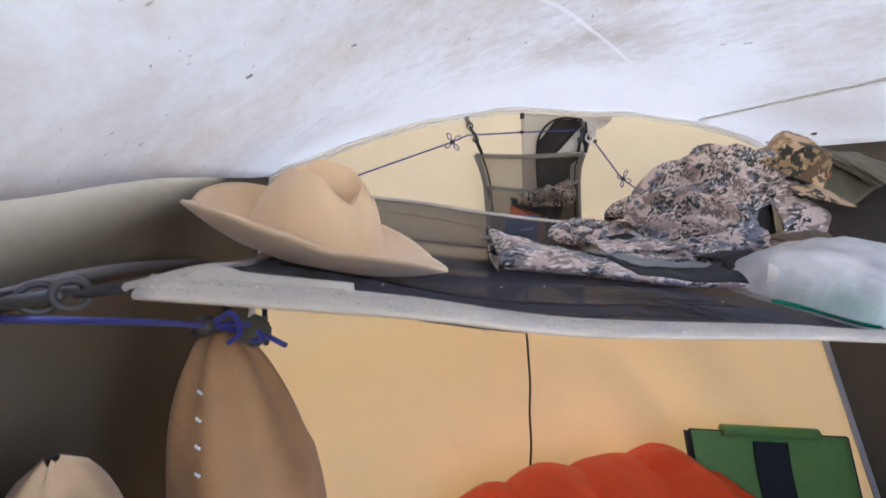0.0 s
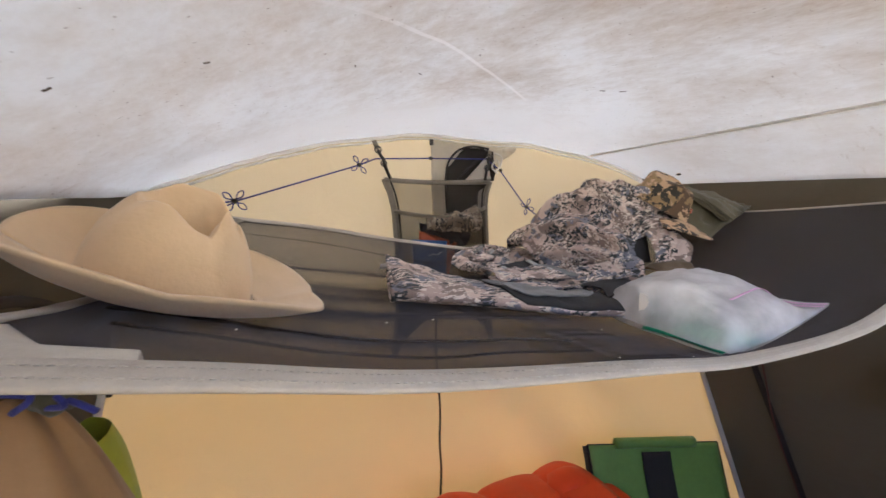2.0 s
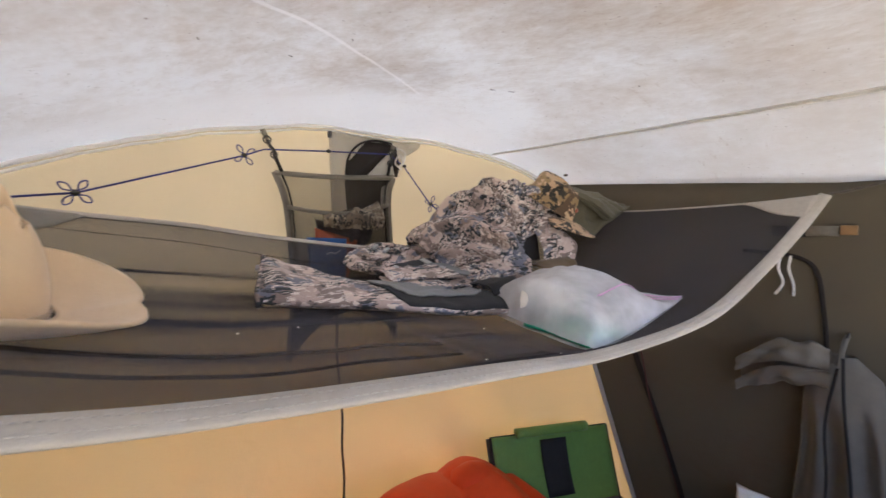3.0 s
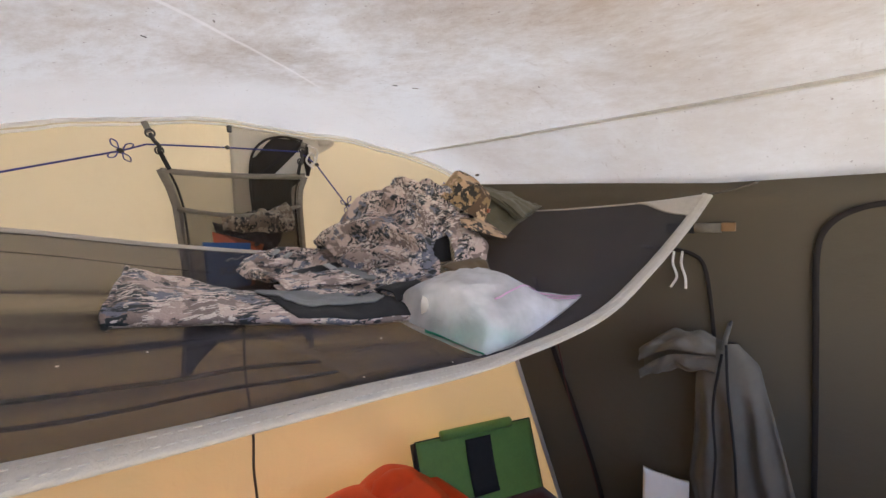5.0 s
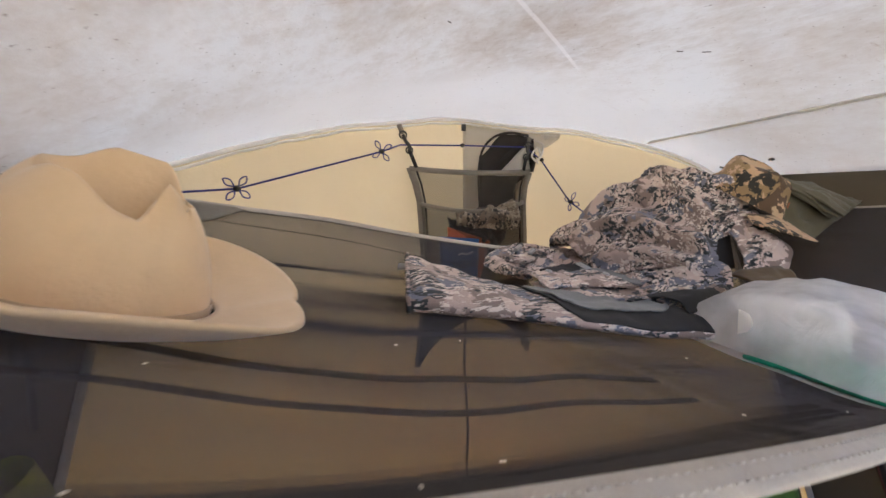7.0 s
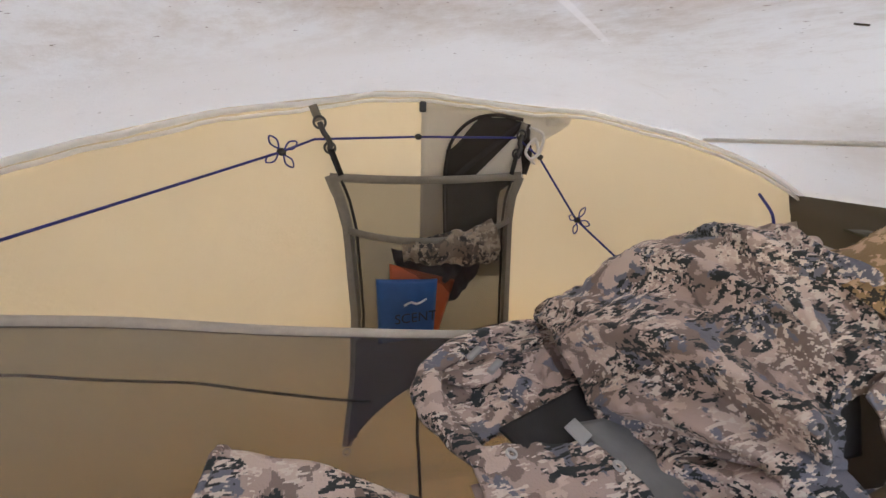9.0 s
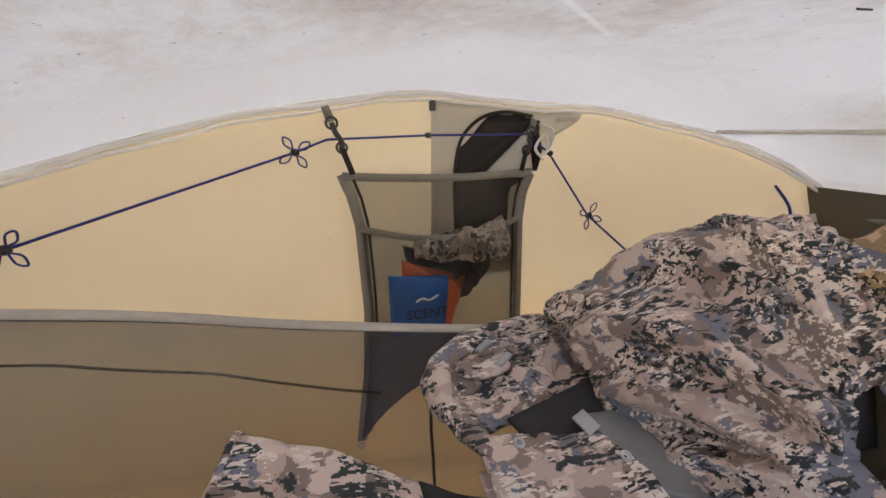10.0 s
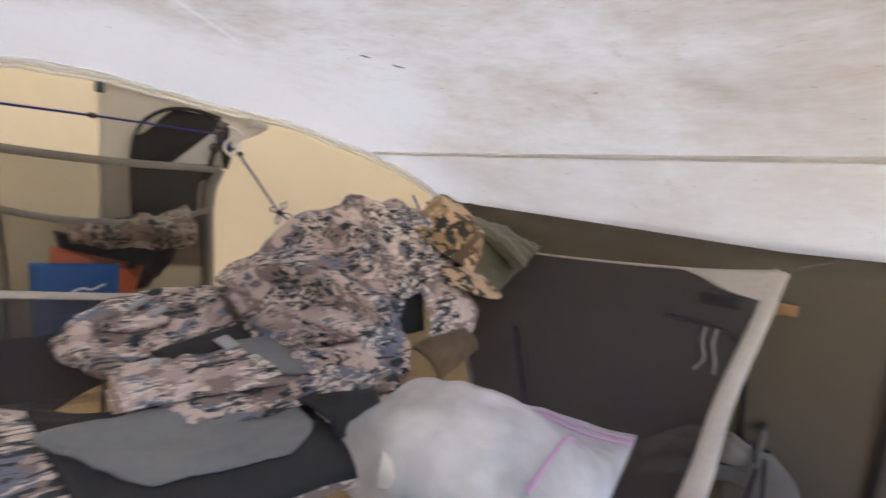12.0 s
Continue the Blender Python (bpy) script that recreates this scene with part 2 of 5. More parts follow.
# ---- building helpers ----
def part(name, bm, mat, parent=None, label="", smooth=True):
    data = bpy.data.meshes.new(name)
    bmesh.ops.recalc_face_normals(bm, faces=bm.faces)
    bm.to_mesh(data)
    bm.free()
    if smooth:
        for poly in data.polygons:
            poly.use_smooth = True
    data.materials.append(mat)
    ob = new(name, data)
    if parent:
        ob.parent = parent
        ob.matrix_parent_inverse = parent.matrix_world.inverted()
    if label:
        ob["label"] = label
    return ob


def thing(name, at, label, category, group="", kind=""):
    ob = new(name)
    ob.empty_display_size = 0.05
    ob.location = at
    bpy.context.view_layer.update()
    return tagged(ob, label, category, group, kind)


def sheet(f, nu, nv, thick=0.0, bm=None):
    """A cloth sheet over u, v in 0..1; thick > 0 gives it a second face and edges."""
    bm = bm or bmesh.new()
    pts = [[Vector(f(i / nu, j / nv)) for j in range(nv + 1)] for i in range(nu + 1)]
    top = [[bm.verts.new(p) for p in row] for row in pts]
    for i in range(nu):
        for j in range(nv):
            bm.faces.new((top[i][j], top[i + 1][j], top[i + 1][j + 1], top[i][j + 1]))
    if thick:
        low = []
        for i in range(nu + 1):
            row = []
            for j in range(nv + 1):
                a = pts[min(i + 1, nu)][j] - pts[max(i - 1, 0)][j]
                b = pts[i][min(j + 1, nv)] - pts[i][max(j - 1, 0)]
                n = a.cross(b)
                n = n.normalized() if n.length > 1e-9 else Vector((0, 0, 1))
                row.append(bm.verts.new(pts[i][j] - n * thick))
            low.append(row)
        for i in range(nu):
            for j in range(nv):
                bm.faces.new((low[i][j + 1], low[i + 1][j + 1], low[i + 1][j], low[i][j]))
        for i in range(nu):
            bm.faces.new((top[i + 1][0], top[i][0], low[i][0], low[i + 1][0]))
            bm.faces.new((top[i][nv], top[i + 1][nv], low[i + 1][nv], low[i][nv]))
        for j in range(nv):
            bm.faces.new((top[0][j], top[0][j + 1], low[0][j + 1], low[0][j]))
            bm.faces.new((top[nu][j + 1], top[nu][j], low[nu][j], low[nu][j + 1]))
    return bm


def smooth_path(points, steps=8):
    """A Catmull-Rom curve through the points."""
    p = [Vector(q) for q in points]
    p = [p[0] * 2 - p[1]] + p + [p[-1] * 2 - p[-2]]
    out = []
    for i in range(1, len(p) - 2):
        for s in range(steps):
            t = s / steps
            out.append(0.5 * (2 * p[i] + (p[i + 1] - p[i - 1]) * t + (2 * p[i - 1] - 5 * p[i] + 4 * p[i + 1] - p[i + 2]) * t * t + (3 * p[i] - p[i - 1] - 3 * p[i + 1] + p[i + 2]) * t ** 3))
    return out + [p[-2]]


def tube(points, r, sides=8, bm=None, radii=None, closed=False):
    bm = bm or bmesh.new()
    p = [Vector(q) for q in points]
    rings, side = [], None
    for i, c in enumerate(p):
        d = (p[(i + 1) % len(p)] - p[i - 1]) if closed else (p[min(i + 1, len(p) - 1)] - p[max(i - 1, 0)])
        d = d.normalized() if d.length > 1e-9 else Vector((0, 0, 1))
        side = (side - d * side.dot(d)) if side is not None else d.orthogonal()
        side = side.normalized() if side.length > 1e-6 else d.orthogonal().normalized()
        up = d.cross(side)
        rad = radii[i] if radii else r
        rings.append([bm.verts.new(c + (side * math.cos(a) + up * math.sin(a)) * rad) for a in [2 * math.pi * k / sides for k in range(sides)]])
    n = len(rings)
    for i in range(n if closed else n - 1):
        a, b = rings[i], rings[(i + 1) % n]
        for k in range(sides):
            bm.faces.new((a[k], a[(k + 1) % sides], b[(k + 1) % sides], b[k]))
    if not closed:
        bm.faces.new(rings[0][::-1])
        bm.faces.new(rings[-1])
    return bm


def strip(points, wide, thick, normal, bm=None, twist=0.0):
    """Flat webbing along a path: width across, thickness along the given normal (a vector or one per point)."""
    bm = bm or bmesh.new()
    p = [Vector(q) for q in points]
    rows = []
    for i, c in enumerate(p):
        d = (p[min(i + 1, len(p) - 1)] - p[max(i - 1, 0)]).normalized()
        n = Vector(normal[i] if isinstance(normal, list) else normal)
        n = (n - d * n.dot(d)).normalized()
        s = d.cross(n)
        h, w = n * thick / 2, s * wide / 2
        e = w * 0.86
        rows.append([bm.verts.new(c + v) for v in (-w, -e + h, e + h, w, e - h, -e - h)])
    for a, b in zip(rows, rows[1:]):
        for k in range(6):
            bm.faces.new((a[k], a[(k + 1) % 6], b[(k + 1) % 6], b[k]))
    bm.faces.new(rows[0][::-1])
    bm.faces.new(rows[-1])
    return bm


def block(center, size, bevel=0.004, bm=None, m=None):
    """A bevelled box."""
    made = bmesh.new()
    bmesh.ops.create_cube(made, size=1.0)
    bmesh.ops.scale(made, vec=size, verts=made.verts)
    if bevel:
        bmesh.ops.bevel(made, geom=made.edges[:], offset=bevel, segments=2, affect="EDGES", profile=0.6)
    bmesh.ops.transform(made, matrix=Matrix.Translation(center) @ (m or Matrix()), verts=made.verts)
    if bm is None:
        return made
    data = bpy.data.meshes.new("scratch")
    made.to_mesh(data)
    made.free()
    bm.from_mesh(data)
    bpy.data.meshes.remove(data)
    return bm


def ring(center, major, minor, normal=(0, 0, 1), bm=None, squash=1.0, steps=20):
    turn = Vector((0, 0, 1)).rotation_difference(Vector(normal).normalized()).to_matrix()
    pts = [Vector(center) + turn @ Vector((major * math.cos(a), major * squash * math.sin(a), 0)) for a in [2 * math.pi * i / steps for i in range(steps)]]
    return tube(pts, minor, 8, bm, None, True)


def ball(center, r, scale=(1, 1, 1), bm=None, bumpy=0.0):
    made = bmesh.new()
    bmesh.ops.create_icosphere(made, subdivisions=3, radius=r)
    for v in made.verts:
        v.co = Vector([v.co[i] * scale[i] for i in range(3)]) * (1 + bumpy * noise.noise(v.co * 3 / r))
        v.co += Vector(center)
    if bm is None:
        return made
    data = bpy.data.meshes.new("scratch")
    made.to_mesh(data)
    made.free()
    bm.from_mesh(data)
    bpy.data.meshes.remove(data)
    return bm


def lerp(a, b, t):
    return a + (b - a) * t


def step(a, b, x):
    t = min(1, max(0, (x - a) / (b - a)))
    return t * t * (3 - 2 * t)


def curve(table, x):
    """A smooth curve through (x, y) pairs."""
    for (x0, y0), (x1, y1) in zip(table, table[1:]):
        if x <= x1:
            t = min(1, max(0, (x - x0) / (x1 - x0)))
            return lerp(y0, y1, t)
    return table[-1][1]


# ---- the tent ----
SOUTH = -0.38
WEST_TOP, EAST_TOP, LEAN = -0.13, 1.53, 0.22


def west_top(y):
    """The west wall bows outward beside the camera."""
    return WEST_TOP - 0.05 * step(1.08, 0.65, y)


def west_z(y):
    return curve([(0.25, 1.381), (0.35, 1.393), (0.43, 1.405), (0.56, 1.421), (0.75, 1.436), (0.95, 1.450), (1.10, 1.462)], y)


def east_z(y):
    return 1.462 + 0.05 * max(0.0, y - 0.2) / 0.8


def west_x(z):
    return WEST_TOP - LEAN * (1.45 - z)


def east_x(z):
    return EAST_TOP + LEAN * (1.47 - z)


ARC = [(-0.14, 1.478), (-0.05, 1.508), (0.05, 1.556), (0.18, 1.605), (0.33, 1.656), (0.49, 1.687), (0.62, 1.713), (0.72, 1.720), (0.85, 1.711), (0.96, 1.703), (1.10, 1.699), (1.31, 1.647), (1.40, 1.612), (1.48, 1.566), (1.54, 1.515)]


def arc_z(x):
    """The height at which the end wall meets the roof: a sagging hem between its fastenings."""
    return sum(curve(ARC, x + d) for d in (-0.02, 0.0, 0.02)) / 3


def roof_z(x, y):
    """The roof: a vault between the two side walls that sags a little before it reaches the end wall."""
    left = west_top(y)
    s = min(1, max(0, (x - left) / (EAST_TOP - left)))
    power = 2.0 + 1.1 * (1 - step(0.2, 1.1, y))
    rise = 0.235 * (1 - abs(2 * s - 1) ** power)
    inner = step(0, 0.1, s) * step(0, 0.1, 1 - s)
    wave = 0.006 * noise.noise(Vector((x * 4, y * 3, 0.3))) + 0.003 * noise.noise(Vector((x * 13, y * 7, 2.3)))
    far = end_y(end_u(x, 1.55), 1.6)
    near_end = math.exp(-(max(0.0, far - y) / 0.20) ** 2)
    # pulls that fan out from the rope's fastening
    away = math.hypot(x - 1.29, y - 1.16)
    fan = 0.004 * math.sin(26 * math.atan2(1.16 - y, 1.29 - x)) * step(0.02, 0.12, away) * step(0.42, 0.2, away)
    vault = lerp(west_z(y), east_z(y), s) + rise + (wave + fan) * inner
    return lerp(vault, arc_z(x) + 0.3 * wave * inner, near_end * step(0, 0.045, s) * step(0, 0.03, 1 - s))


def end_y(u, z):
    """The end wall billows outward: u from -1 at the west corner to 1 at the east one."""
    corner = 1.10 - (0.20 if u > 0 else 0.05) * max(0.0, 1.5 - z)
    return lerp(1.385, corner, abs(u) ** 1.9)


def end_u(x, z):
    a, b = west_x(z), east_x(z)
    return (x - (a + b) / 2) / ((b - a) / 2)


def on_end(x, z, out=0.0):
    """A point on the inner face of the end wall, moved into the tent by out."""
    return Vector((x, end_y(end_u(x, z), z) - out, z))


def end_wall(u, v):
    x_top = lerp(WEST_TOP, EAST_TOP, u)
    top = arc_z(x_top) + 0.004
    z = lerp(0.0, top, v)
    x = lerp(west_x(z), east_x(z), u) if v < 0.86 else lerp(lerp(west_x(z), east_x(z), u), x_top, (v - 0.86) / 0.14)
    y = end_y(2 * u - 1, z) + 0.012 * step(0.55, 0.75, u) * step(0.98, 0.85, u) * step(1.15, 0.85, z) * math.sin(16 * (x + 0.8 * z)) + 0.006 * noise.noise(Vector((x * 3, z * 4, 1))) * step(0, 0.1, u) * step(0, 0.1, 1 - u)
    return x, y, z


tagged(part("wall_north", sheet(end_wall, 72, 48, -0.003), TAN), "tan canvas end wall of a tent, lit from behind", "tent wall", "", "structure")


def side_wall(edge_x):
    def f(u, v):
        y = lerp(SOUTH, 1.12, u)
        top = roof_z(west_top(y) if edge_x(0) < 0 else EAST_TOP, min(y, 1.095))
        z = lerp(0.0, top + 0.004, v)
        x = edge_x(z) + 0.005 * noise.noise(Vector((y * 3, z * 3, edge_x(0)))) * step(0, 0.2, 1 - v)
        if edge_x(0) < 0:
            x += west_top(y) - WEST_TOP
        y = min(y, end_y(-1 if edge_x(0) < 0 else 1, z))
        return x, y, z
    return f


tagged(part("wall_west", sheet(side_wall(west_x), 60, 24, 0.003), OLIVE), "olive brown canvas side wall with a zipped window", "tent wall", "", "structure")
tagged(part("wall_east", sheet(side_wall(east_x), 60, 24, -0.003), OLIVE), "olive brown canvas side wall with zipped window", "tent wall", "", "structure")


def south_piece(x0, x1, z0, z1):
    """Part of the unseen end wall behind the camera, round its added opening; z1 of 0 reaches up to the roof."""
    def f(u, v):
        x = lerp(x0, x1, u)
        z = lerp(z0, z1 or roof_z(x, SOUTH), v)
        if x < -0.1:
            x = west_x(z) - 0.05
        if x > 1.5:
            x = east_x(z)
        return x, SOUTH - 0.02, z
    return sheet(f, 16, 10, 0.003)


# unseen end: opening and sill are sized to set how much daylight enters
for x0, x1, z0, z1 in ((WEST_TOP - 0.05, -0.06, 0, 1.40), (-0.06, 1.42, 0, 0.80), (1.42, EAST_TOP, 0, 1.46)):
    tagged(part("wall_south", south_piece(x0, x1, z0, z1), TAN), "unseen tan canvas end wall, added round an opening that sets the daylight", "tent wall", "", "structure")


def ceiling(u, v):
    far = end_y(2 * u - 1, 1.55) + 0.002
    y = lerp(SOUTH - 0.02, far, v)
    x = lerp(west_top(y), EAST_TOP, u)
    return x, y, roof_z(x, y) + 0.002


tagged(part("ceiling", sheet(ceiling, 60, 70, -0.002), ROOF), "dirty white canvas roof of a tent, translucent", "tent roof", "", "structure")


def floor_sheet(u, v):
    return lerp(-0.6, 2.0, u), lerp(SOUTH - 0.1, 1.5, v), 0.0


tagged(part("floor", sheet(floor_sheet, 8, 8, 0.01), FLOORVINYL), "dark vinyl tent floor", "floor", "", "structure")


def ground_sheet(u, v):
    return lerp(-400, 400, u), lerp(-400, 400, v), -0.05


tagged(part("ground", sheet(ground_sheet, 4, 4), cloth("dry_grass", (0.36, 0.30, 0.19), (0.26, 0.22, 0.13), 3)), "dry grass ground outside the tent", "ground", "", "structure")

# rolled white piping where roof and end wall meet
arc = []
for i in range(141):
    x = lerp(WEST_TOP + 0.005, EAST_TOP - 0.005, i / 140)
    ruffle = 0.0035 * noise.noise(Vector((x * 16, 0, 7))) + 0.0015 * noise.noise(Vector((x * 55, 0, 3)))
    arc.append(Vector((x, end_y(end_u(x, 1.55), 1.55) - 0.014 + ruffle, arc_z(x) - 0.006 + ruffle)))
tagged(part("trim", tube(arc, 0.0052, 8), PIPING), "white rolled canvas piping along the roof edge", "piping", "", "structure")
hem_line = [p + Vector((0, 0.002, -0.0115 + 0.003 * noise.noise(p * 17))) for p in arc]
tagged(part("trim", tube(hem_line, 0.0036, 8), PIPING), "white canvas hem below the roof edge", "piping", "", "structure")


def corner_seam(side):
    pts = []
    for i in range(25):
        z = lerp(0.02, 1.46, i / 24)
        x = (west_x(z) + 0.008) if side < 0 else (east_x(z) - 0.008)
        pts.append(Vector((x, end_y(side, z) - 0.008, z)))
    return pts


for side in (-1, 1):
    tagged(part("trim", strip(corner_seam(side), 0.018, 0.004, (-side, -1, 0)), BINDING if side > 0 else PIPING), "pale canvas seam in the tent corner", "seam", "", "structure")



def on_west(y, z, out=0.0):
    return Vector((west_x(z) + west_top(y) - WEST_TOP + out, y, z))


def on_east(y, z, out=0.0):
    return Vector((east_x(z) - out, y, z))


# ---- gear loft: a black mesh shelf hung by its four corners ----
NEAR = [(-0.096, 0.262, 1.337), (0.05, 0.248, 1.312), (0.2, 0.266, 1.274), (0.45, 0.280, 1.234), (0.72, 0.312, 1.187), (0.95, 0.272, 1.209), (1.15, 0.255, 1.268), (1.32, 0.225, 1.36), (1.425, 0.205, 1.432)]
FAR = [(-0.10, 1.045, 1.435), (0.08, 1.05, 1.408), (0.25, 1.05, 1.384), (0.46, 1.05, 1.344), (0.79, 1.05, 1.298), (1.0, 1.05, 1.31), (1.2, 1.045, 1.38), (1.37, 1.03, 1.46)]
LEFT = [(-0.096, 0.262, 1.337), (-0.09, 0.38, 1.332), (-0.088, 0.52, 1.318), (-0.088, 0.68, 1.314), (-0.09, 0.86, 1.36), (-0.10, 1.045, 1.435)]
RIGHT = [(1.425, 0.205, 1.432), (1.40, 0.36, 1.416), (1.395, 0.66, 1.404), (1.385, 0.85, 1.42), (1.37, 1.03, 1.46)]
EDGE = {k: smooth_path(v, 10) for k, v in (("near", NEAR), ("far", FAR), ("left", LEFT), ("right", RIGHT))}


def along(path, t):
    s = min(max(t, 0), 1) * (len(path) - 1)
    i = min(int(s), len(path) - 2)
    return path[i].lerp(path[i + 1], s - i)


def by_x(path, u):
    """The edge point at the share u of the loft's width."""
    x = lerp(path[0].x, path[-1].x, u)
    for a, b in zip(path, path[1:]):
        if x <= b.x:
            return a.lerp(b, (x - a.x) / max(1e-9, b.x - a.x))
    return path[-1]


def loft(u, v):
    n, f = by_x(EDGE["near"], u), by_x(EDGE["far"], u)
    l, r = along(EDGE["left"], v), along(EDGE["right"], v)
    c = [EDGE["near"][0], EDGE["near"][-1], EDGE["far"][0], EDGE["far"][-1]]
    p = n.lerp(f, v) + l.lerp(r, u) - c[0].lerp(c[1], u).lerp(c[2].lerp(c[3], u), v)
    basin = n.z - (0.036 - 0.020 * step(0.2, 0.5, u)) * step(0, 0.16, v) + 0.035 * v
    share = step(-0.02, 0.12, u) * step(0, 0.14, 1 - u) * step(0, 0.42, 1 - v)
    fold = 0.010 * noise.noise(Vector((u * 2.2, v * 11 + 4 * u, 5))) * math.sin(math.pi * v) * math.sin(math.pi * u)
    ridge = math.exp(-((v - 0.80 + 0.10 * u) / 0.022) ** 2) * step(0.02, 0.2, u) * step(0.62, 0.4, u)
    p.z = lerp(p.z, basin, share) + fold + 0.012 * ridge
    return p


def loft_z(x, y):
    u = min(1, max(0, (x + 0.097) / 1.5))
    v = min(1, max(0, (y - 0.262) / 0.787))
    return loft(u, v).z


gear_loft = thing("gear_loft", (0.66, 0.65, 1.25), "black mesh gear loft with greige bound edges, hung by its corners", "gear loft")
part("mesh_panel", sheet(loft, 60, 68), LOFTMESH, gear_loft, "fine black see-through mesh")
GRID = [[loft(i / 50, j / 60) for j in range(61)] for i in range(51)]


jitter = random.Random(3)


def threads(count, steps, lengthwise, high):
    """The raised yarns of the mesh: narrow upright ribs, so that it closes up when seen at a slant."""
    verts, faces = [], []
    for k in range(count):
        t = (k + 0.5 + 0.4 * (jitter.random() - 0.5)) / count
        for s in range(steps + 1):
            u, v = (s / steps, t) if lengthwise else (t, s / steps)
            i, j = min(int(u * 50), 49), min(int(v * 60), 59)
            a, b = u * 50 - i, v * 60 - j
            p = GRID[i][j].lerp(GRID[i + 1][j], a).lerp(GRID[i][j + 1].lerp(GRID[i + 1][j + 1], a), b)
            verts += [(p.x, p.y, p.z + 0.00002), (p.x, p.y, p.z + high)]
            if s:
                n = len(verts)
                faces.append((n - 4, n - 2, n - 1, n - 3))
    data = bpy.data.meshes.new("mesh_yarn")
    data.from_pydata(verts, [], faces)
    data.materials.append(THREAD)
    ob = new("mesh_yarn", data)
    ob.parent = gear_loft
    ob.matrix_parent_inverse = gear_loft.matrix_world.inverted()
    return tagged(ob, "", "", "", "stuff")


threads(1320, 30, True, 0.00016)
threads(2300, 36, False, 0.00012)
for key, wide in (("near", 0.024), ("far", 0.016), ("left", 0.022), ("right", 0.008)):
    pts = EDGE[key]
    lean = (0, -0.35, 1) if key == "near" else (0, -0.6, 1) if key == "far" else (0, 0, 1)
    part("edge_binding", strip(pts, wide, 0.005, lean), BINDING, gear_loft)
near = EDGE["near"]
for off in (-0.006, 0.003):
    bm = bmesh.new()
    for i in range(0, len(near) - 2):
        for k in range(3):
            a = near[i].lerp(near[i + 1], k / 3) + Vector((0, off, 0.0032 + off * 0.35))
            b = near[i].lerp(near[i + 1], k / 3 + 0.2) + Vector((0, off, 0.0032 + off * 0.35))
            tube([a, b], 0.0006, 4, bm)
    part("stitching", bm, STITCH, gear_loft)


def corner_patch(u0, v0, du, dv, lift=0.003, curve_in=0.25):
    """A three-sided reinforcing patch in one corner of the loft."""
    def f(a, b):
        reach = 1 - a * (1 - curve_in * math.sin(math.pi * a)) if a < 1 else 0
        return loft(u0 + du * a, v0 + dv * b * max(0.0, reach)) + Vector((0, 0, lift))
    return sheet(f, 12, 8, 0.003)


part("corner_patch", corner_patch(0.004, 0.01, 0.06, 0.16), BINDING, gear_loft)
part("corner_patch", corner_patch(0.996, 0.01, -0.045, 0.24), BINDING, gear_loft)
part("corner_patch", corner_patch(0.004, 0.99, 0.12, -0.14), BAND, gear_loft)
part("corner_patch", corner_patch(0.996, 0.99, -0.10, -0.16), BAND, gear_loft)
# a second layer of the near corner patch, creased into pleats
for k, (du, dv, lift) in enumerate(((0.045, 0.18, 0.006), (0.065, 0.09, 0.007))):
    def pleat(a, b, du=du, dv=dv, lift=lift):
        p = loft(0.012 + du * a, 0.012 + dv * b * (1 - 0.75 * a))
        return p + Vector((0, 0, lift * math.sin(math.pi * min(1, b * 1.0)) + 0.004))
    part("corner_pleat", sheet(pleat, 12, 8, 0.002), BINDING, gear_loft)
# pleats where the mesh lies double
for run, wide in (([(-0.05, 0.50), (0.2, 0.475), (0.5, 0.445)], 0.014), ([(-0.03, 0.435), (0.2, 0.42), (0.5, 0.395)], 0.010), ([(0.0, 0.995), (0.25, 0.985), (0.52, 0.955)], 0.005)):
    line_pts = [p + Vector((0, 0.010 * noise.noise(p * 11), loft_z(p.x, p.y) + 0.0025)) for p in smooth_path([(*q, 0) for q in run], 14)]
    part("mesh_pleat", strip(line_pts, wide, 0.0012, (0, 0, 1)), LOFTMESH, gear_loft)
# hanging hardware: webbing tab, ring and buckle at the near west corner
NLC = Vector(NEAR[0])
wall_eye = on_west(0.30, 1.329, 0.010)
tab_end = NLC.lerp(wall_eye, 0.36)
part("webbing_tab", strip([NLC + Vector((0.01, 0.004, 0)), NLC.lerp(tab_end, 0.5), tab_end], 0.012, 0.003, (0.3, -0.4, 1)), BLACK, gear_loft)
part("ring", ring(NLC.lerp(wall_eye, 0.42), 0.0085, 0.0022, (0.5, -0.8, 0.3)), BUCKLE, gear_loft, "black plastic ring")
buckle = part("buckle", block(NLC.lerp(wall_eye, 0.60), (0.020, 0.030, 0.008), 0.003, None, look((0, 0, 0), wall_eye - NLC).to_3x3().to_4x4() @ pose(0, 0, 0, 90, 20, 0)), BUCKLE, gear_loft, "black side-release buckle")
part("buckle_slot", ring(NLC.lerp(wall_eye, 0.62), 0.0085, 0.0026, (0.5, -0.8, 0.3)), BUCKLE, buckle)
part("webbing_tab", strip([NLC.lerp(wall_eye, 0.7), wall_eye, on_west(0.34, 1.325, 0.004)], 0.014, 0.003, (1, 0, 0.2)), BLACK, gear_loft)
